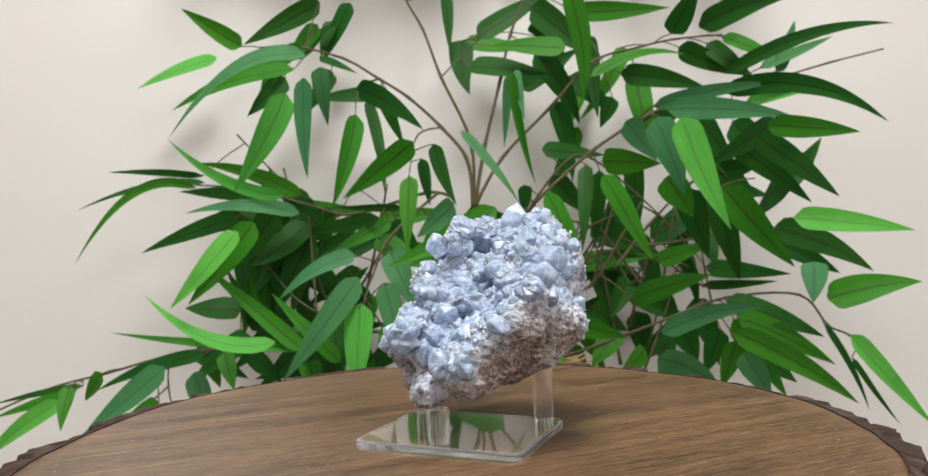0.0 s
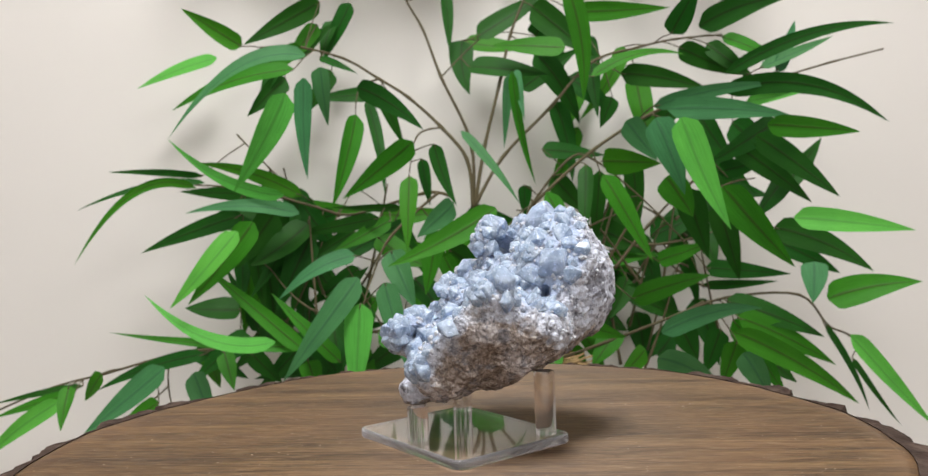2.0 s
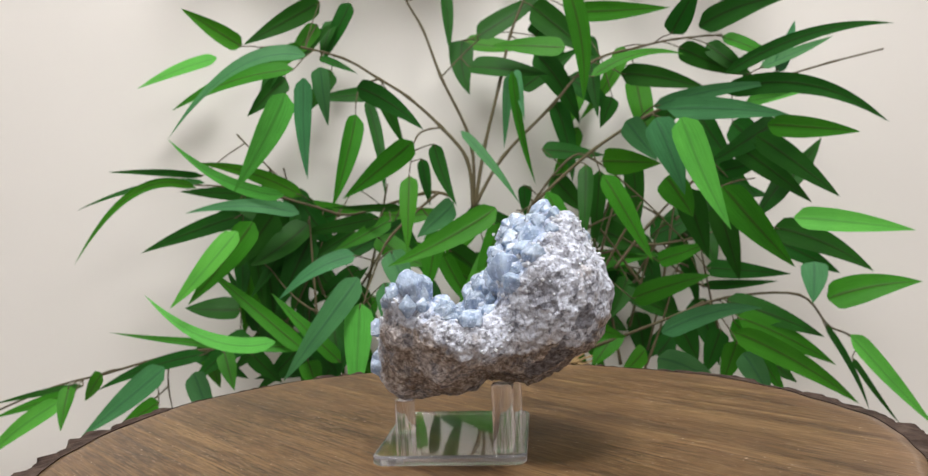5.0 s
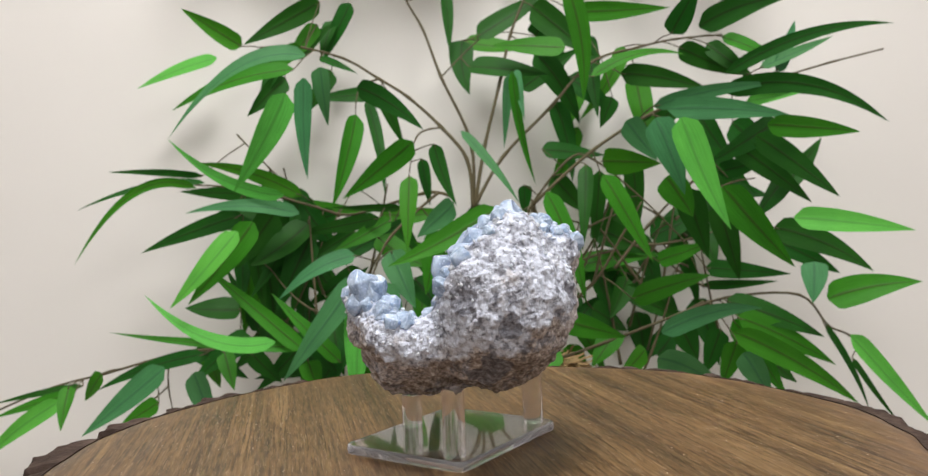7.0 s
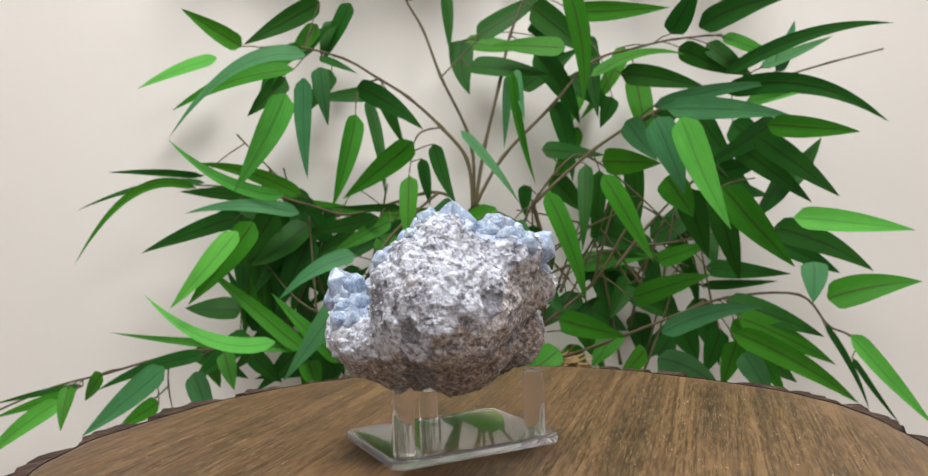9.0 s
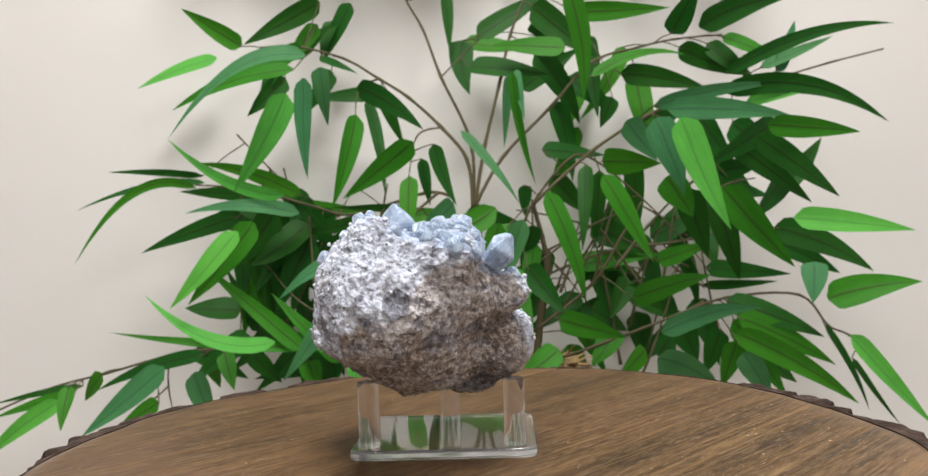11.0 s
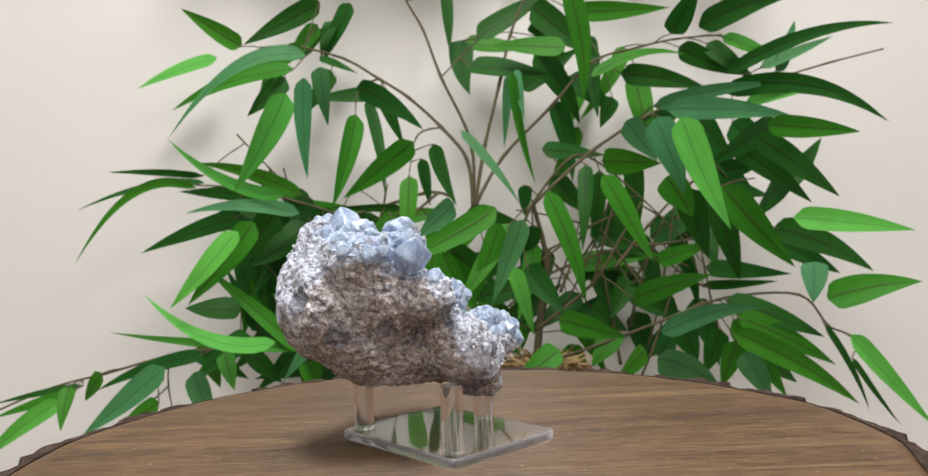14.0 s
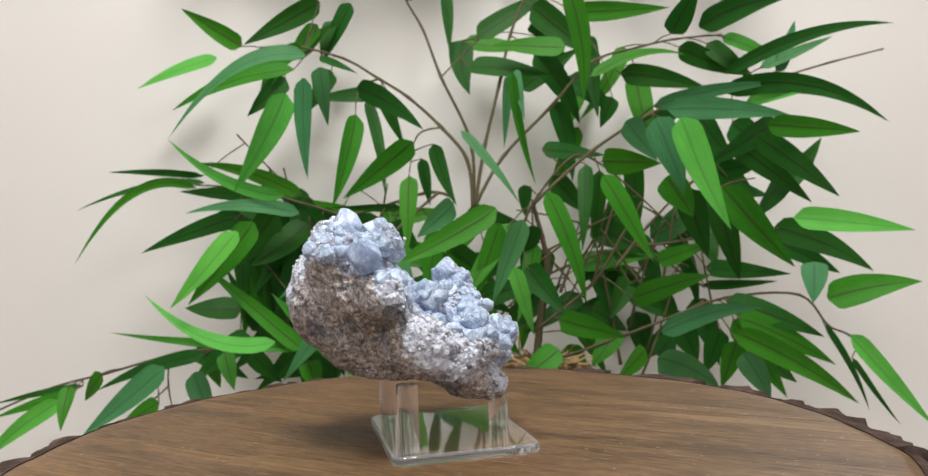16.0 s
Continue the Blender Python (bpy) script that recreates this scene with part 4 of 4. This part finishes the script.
foliage(branch_h, [
    ("D", 0.123, 0.621, 0.993, 0.207, 0.649, 0.985, 25, 0), ("M", 0.195, 0.605, 0.975, 0.259, 0.570, 0.967, 32, 0),
    ("M", 0.174, 0.495, 0.952, 0.227, 0.499, 0.854, 30, 0), ("D", 0.132, 0.600, 0.958, 0.175, 0.615, 0.910, 29, 0),
    ("D", 0.170, 0.580, 0.969, 0.157, 0.550, 0.867, 20, 0), ("D", 0.189, 0.594, 0.962, 0.183, 0.618, 0.864, 23, 0),
    ("M", 0.109, 0.477, 0.935, 0.150, 0.495, 0.812, 26, 4), ("D", 0.098, 0.612, 0.949, 0.098, 0.621, 0.910, 20, 0),
    ("M", 0.246, 0.504, 0.948, 0.277, 0.512, 0.902, 34, 0), ("D", 0.277, 0.536, 0.935, 0.310, 0.564, 0.852, 33, 0),
])
foliage(branch_h, [
    ("D", 0.307, 0.519, 0.915, 0.340, 0.548, 0.825, 28, 0), ("M", 0.299, 0.475, 0.934, 0.386, 0.501, 0.842, 34, -4),
    ("D", 0.230, 0.667, 0.925, 0.198, 0.675, 0.864, 31, 0), ("D", 0.192, 0.679, 0.896, 0.263, 0.653, 0.855, 38, 0),
    ("D", 0.267, 0.667, 0.877, 0.335, 0.657, 0.906, 35, 0), ("D", 0.336, 0.684, 0.890, 0.349, 0.658, 0.836, 36, 0),
])
branch_i = branch([(0.101, 0.600, 0.768), (0.174, 0.593, 0.824), (0.211, 0.587, 0.881), (0.236, 0.580, 0.923)], 0.0018)
branch_j = branch([(0.117, 0.660, 0.829), (0.196, 0.665, 0.857), (0.276, 0.670, 0.869), (0.348, 0.675, 0.874), (0.414, 0.680, 0.891)], 0.0016)
foliage(branch_j, [
    ("L", 0.399, 0.530, 0.897, 0.525, 0.505, 0.878, 30, 1), ("D", 0.407, 0.607, 0.885, 0.519, 0.585, 0.827, 37, 7),
    ("D", 0.425, 0.670, 0.871, 0.514, 0.661, 0.820, 30, 0), ("D", 0.312, 0.582, 0.840, 0.411, 0.571, 0.829, 24, 0),
    ("D", 0.315, 0.603, 0.817, 0.396, 0.574, 0.821, 13, 0), ("M", 0.211, 0.538, 0.811, 0.314, 0.568, 0.832, 30, 3),
    ("M", 0.255, 0.592, 0.850, 0.325, 0.603, 0.869, 24, 0),
])
branch_k = branch([(0.099, 0.600, 0.725), (0.187, 0.597, 0.751), (0.282, 0.594, 0.784), (0.341, 0.591, 0.802), (0.427, 0.589, 0.802), (0.461, 0.586, 0.763), (0.488, 0.583, 0.748), (0.529, 0.580, 0.696)], 0.0018)
foliage(branch_k, [
    ("T", 0.414, 0.516, 0.846, 0.405, 0.502, 0.801, 31, 0), ("M", 0.425, 0.509, 0.805, 0.514, 0.475, 0.823, 37, 4),
    ("L", 0.451, 0.511, 0.762, 0.558, 0.534, 0.648, 25, -3), ("D", 0.438, 0.547, 0.770, 0.500, 0.569, 0.661, 10, 5),
    ("D", 0.477, 0.561, 0.727, 0.521, 0.537, 0.649, 7, -3), ("D", 0.322, 0.542, 0.803, 0.436, 0.542, 0.756, 31, 3),
    ("M", 0.328, 0.522, 0.786, 0.453, 0.552, 0.721, 32, 4), ("M", 0.313, 0.496, 0.774, 0.468, 0.529, 0.679, 29, 6),
    ("T", 0.229, 0.481, 0.778, 0.344, 0.491, 0.799, 25, 9), ("T", 0.222, 0.474, 0.752, 0.294, 0.491, 0.713, 35, 6),
])
foliage(branch_k, [
    ("D", 0.321, 0.563, 0.767, 0.307, 0.586, 0.710, 27, 0), ("M", 0.330, 0.535, 0.757, 0.320, 0.565, 0.697, 28, 0),
    ("T", 0.331, 0.518, 0.746, 0.364, 0.525, 0.690, 31, 0), ("M", 0.339, 0.570, 0.777, 0.407, 0.584, 0.677, 32, 0),
    ("M", 0.214, 0.495, 0.758, 0.176, 0.477, 0.727, 25, 0), ("D", 0.282, 0.596, 0.769, 0.306, 0.605, 0.723, 33, 0),
    ("D", 0.266, 0.652, 0.724, 0.298, 0.680, 0.750, 36, 0),
])
branch_m = branch([(0.107, 0.640, 0.717), (0.117, 0.638, 0.793), (0.126, 0.635, 0.846), (0.120, 0.633, 0.884), (0.110, 0.630, 0.925)], 0.0045)
foliage(branch_m, [
    ("M", 0.131, 0.578, 0.785, 0.211, 0.571, 0.761, 32, 0), ("M", 0.120, 0.508, 0.760, 0.068, 0.492, 0.726, 32, 0),
    ("M", 0.071, 0.518, 0.902, 0.008, 0.484, 0.814, 27, 0), ("M", 0.058, 0.492, 0.903, 0.026, 0.495, 0.817, 25, 0),
    ("T", 0.083, 0.485, 0.906, 0.047, 0.493, 0.816, 26, 0), ("L", 0.069, 0.457, 0.856, 0.091, 0.488, 0.779, 19, 0),
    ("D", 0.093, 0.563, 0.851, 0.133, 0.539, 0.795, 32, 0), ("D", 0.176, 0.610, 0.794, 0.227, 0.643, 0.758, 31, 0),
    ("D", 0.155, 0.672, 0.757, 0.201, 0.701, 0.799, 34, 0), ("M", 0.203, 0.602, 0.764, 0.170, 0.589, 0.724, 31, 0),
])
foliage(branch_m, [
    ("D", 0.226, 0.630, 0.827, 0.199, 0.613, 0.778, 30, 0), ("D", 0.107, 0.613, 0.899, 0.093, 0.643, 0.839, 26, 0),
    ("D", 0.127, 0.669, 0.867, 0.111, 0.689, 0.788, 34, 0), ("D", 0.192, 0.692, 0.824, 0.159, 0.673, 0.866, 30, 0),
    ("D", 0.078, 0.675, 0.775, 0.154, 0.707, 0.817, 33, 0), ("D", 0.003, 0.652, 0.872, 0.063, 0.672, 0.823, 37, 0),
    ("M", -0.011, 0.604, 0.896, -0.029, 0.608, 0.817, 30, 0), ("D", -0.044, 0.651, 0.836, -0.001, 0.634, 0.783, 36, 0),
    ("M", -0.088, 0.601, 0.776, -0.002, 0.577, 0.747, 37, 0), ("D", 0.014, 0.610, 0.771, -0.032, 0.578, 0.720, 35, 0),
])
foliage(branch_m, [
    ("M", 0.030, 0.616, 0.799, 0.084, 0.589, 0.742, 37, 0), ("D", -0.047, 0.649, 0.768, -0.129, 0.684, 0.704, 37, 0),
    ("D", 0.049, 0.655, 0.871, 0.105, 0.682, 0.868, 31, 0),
])


# bare twigs that cross in the depth of the plant
def twigs(count, xs, zs, seed):
    rnd = random.Random(seed)
    for _ in range(count):
        x, z, y, a = rnd.uniform(*xs), rnd.uniform(*zs), rnd.uniform(0.60, 0.70), rnd.gauss(0.75, 0.45)
        size = rnd.uniform(0.05, 0.10)
        d = Vector((size * math.cos(a) * rnd.choice((1, 1, -0.6)), rnd.uniform(-0.02, 0.02), size * math.sin(a)))
        c, sag = Vector((x, y, z)), Vector((0, 0, rnd.uniform(-0.012, 0.012)))
        branch([c - d, c - d * 0.3 + sag, c + d * 0.4 + sag, c + d], rnd.uniform(0.0013, 0.0019))


twigs(26, (0.11, 0.34), (0.76, 0.93), 41)
twigs(8, (-0.20, -0.04), (0.80, 0.92), 42)


# leaves in the depth of the plant, too many to follow one by one; mostly D, the shade-darkened green
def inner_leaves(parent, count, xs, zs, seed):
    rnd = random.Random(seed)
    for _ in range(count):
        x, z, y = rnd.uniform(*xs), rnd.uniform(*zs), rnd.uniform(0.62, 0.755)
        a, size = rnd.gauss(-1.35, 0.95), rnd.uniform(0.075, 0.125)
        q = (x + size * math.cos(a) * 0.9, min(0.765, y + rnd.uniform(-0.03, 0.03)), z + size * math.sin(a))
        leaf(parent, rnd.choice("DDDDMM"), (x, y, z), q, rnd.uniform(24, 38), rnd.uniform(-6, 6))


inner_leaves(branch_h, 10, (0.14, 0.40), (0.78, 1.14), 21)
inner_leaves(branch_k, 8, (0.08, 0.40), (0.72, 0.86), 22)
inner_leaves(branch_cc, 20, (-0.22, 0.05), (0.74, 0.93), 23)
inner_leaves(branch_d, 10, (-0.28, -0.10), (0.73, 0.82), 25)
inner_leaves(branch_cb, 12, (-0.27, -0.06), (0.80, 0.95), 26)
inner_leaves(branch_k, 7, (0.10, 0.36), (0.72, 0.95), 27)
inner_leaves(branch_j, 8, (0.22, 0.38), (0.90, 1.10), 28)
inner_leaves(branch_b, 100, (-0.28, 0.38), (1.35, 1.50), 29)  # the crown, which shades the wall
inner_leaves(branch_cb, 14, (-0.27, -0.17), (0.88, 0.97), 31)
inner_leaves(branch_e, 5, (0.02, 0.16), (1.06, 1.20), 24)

# ---- basket that holds the plant ----
def build_basket():
    bx, by = 0.115, 0.63
    stool = tagged(new("plant_stool"), "plain dark wooden stool under the plant basket", "stool")
    stool.matrix_world = pose(bx, by, 0)
    part("seat", lathe("seat", [(0.125, 0.41), (0.13, 0.415), (0.13, 0.435), (0.125, 0.44)], TABLE), stool)
    for k in range(4):
        a = math.pi / 4 + k * math.pi / 2
        part("leg", box("leg", (-0.014, -0.014, 0), (0.014, 0.014, 0.41), TABLE, 0.002), stool, "", pose(0.085 * math.cos(a), 0.085 * math.sin(a), 0))
    basket = tagged(new("wicker_basket"), "round brown wicker basket filled with straw", "basket")
    basket.matrix_world = pose(bx, by, 0.44)
    for i in range(18):
        z = 0.008 + i * 0.0155
        r = 0.045 + 0.012 * math.sin(i / 17 * 2.4)
        ring = [(r + 0.0025 * (-1) ** (k + i)) for k in range(48)]
        pts = [(ring[k % 48] * math.cos(2 * math.pi * k / 48), ring[k % 48] * math.sin(2 * math.pi * k / 48), z) for k in range(49)]
        part("strand", tube("strand", pts, (0.0075, 0.0075), WICKER, 6)[0], basket)
    part("filling", lathe("filling", [(0.042, 0.0), (0.05, 0.14), (0.046, 0.262), (0.02, 0.266)], STRAW, 24), basket)
    rnd = random.Random(3)
    verts, faces = [], []
    for _ in range(260):
        a, r = rnd.uniform(0, 6.28), 0.052 * rnd.random() ** 0.5
        c = Vector((r * math.cos(a), r * math.sin(a), 0.268 + rnd.uniform(0, 0.022)))
        d = Vector((rnd.gauss(0, 1), rnd.gauss(0, 1), rnd.gauss(0, 0.45))).normalized() * rnd.uniform(0.012, 0.03)
        w = d.cross(Vector((rnd.gauss(0, 1), rnd.gauss(0, 1), 1))).normalized() * 0.0012
        h = d.cross(w).normalized() * 0.006 * rnd.uniform(-1, 1)
        b = len(verts)
        verts += [c - d - w, c - d + w, c + h - w, c + h + w, c + d - w, c + d + w]
        faces += [(b, b + 1, b + 3, b + 2), (b + 2, b + 3, b + 5, b + 4)]
    tagged(part("straw", mesh("straw", verts, faces, STRAW), basket, "dry golden straw"), kind="stuff")


build_basket()
slab = build_slab()
stand = build_stand()
geode, rock_verts, rock_normals = build_geode()
grow_crystals(geode, rock_verts, rock_normals)


def motions():
    """The slab turns clockwise, seen from above; what stands on it turns with it."""
    rows = []
    for i in range(17):
        turn = math.degrees(0.24756 * i + 0.000368 * i * i)
        rows.append((float(i), pose(0, 0, TOP, 0, 0, -turn)))
    for thing in (slab, stand, geode):
        walk(thing, rows)


motions()
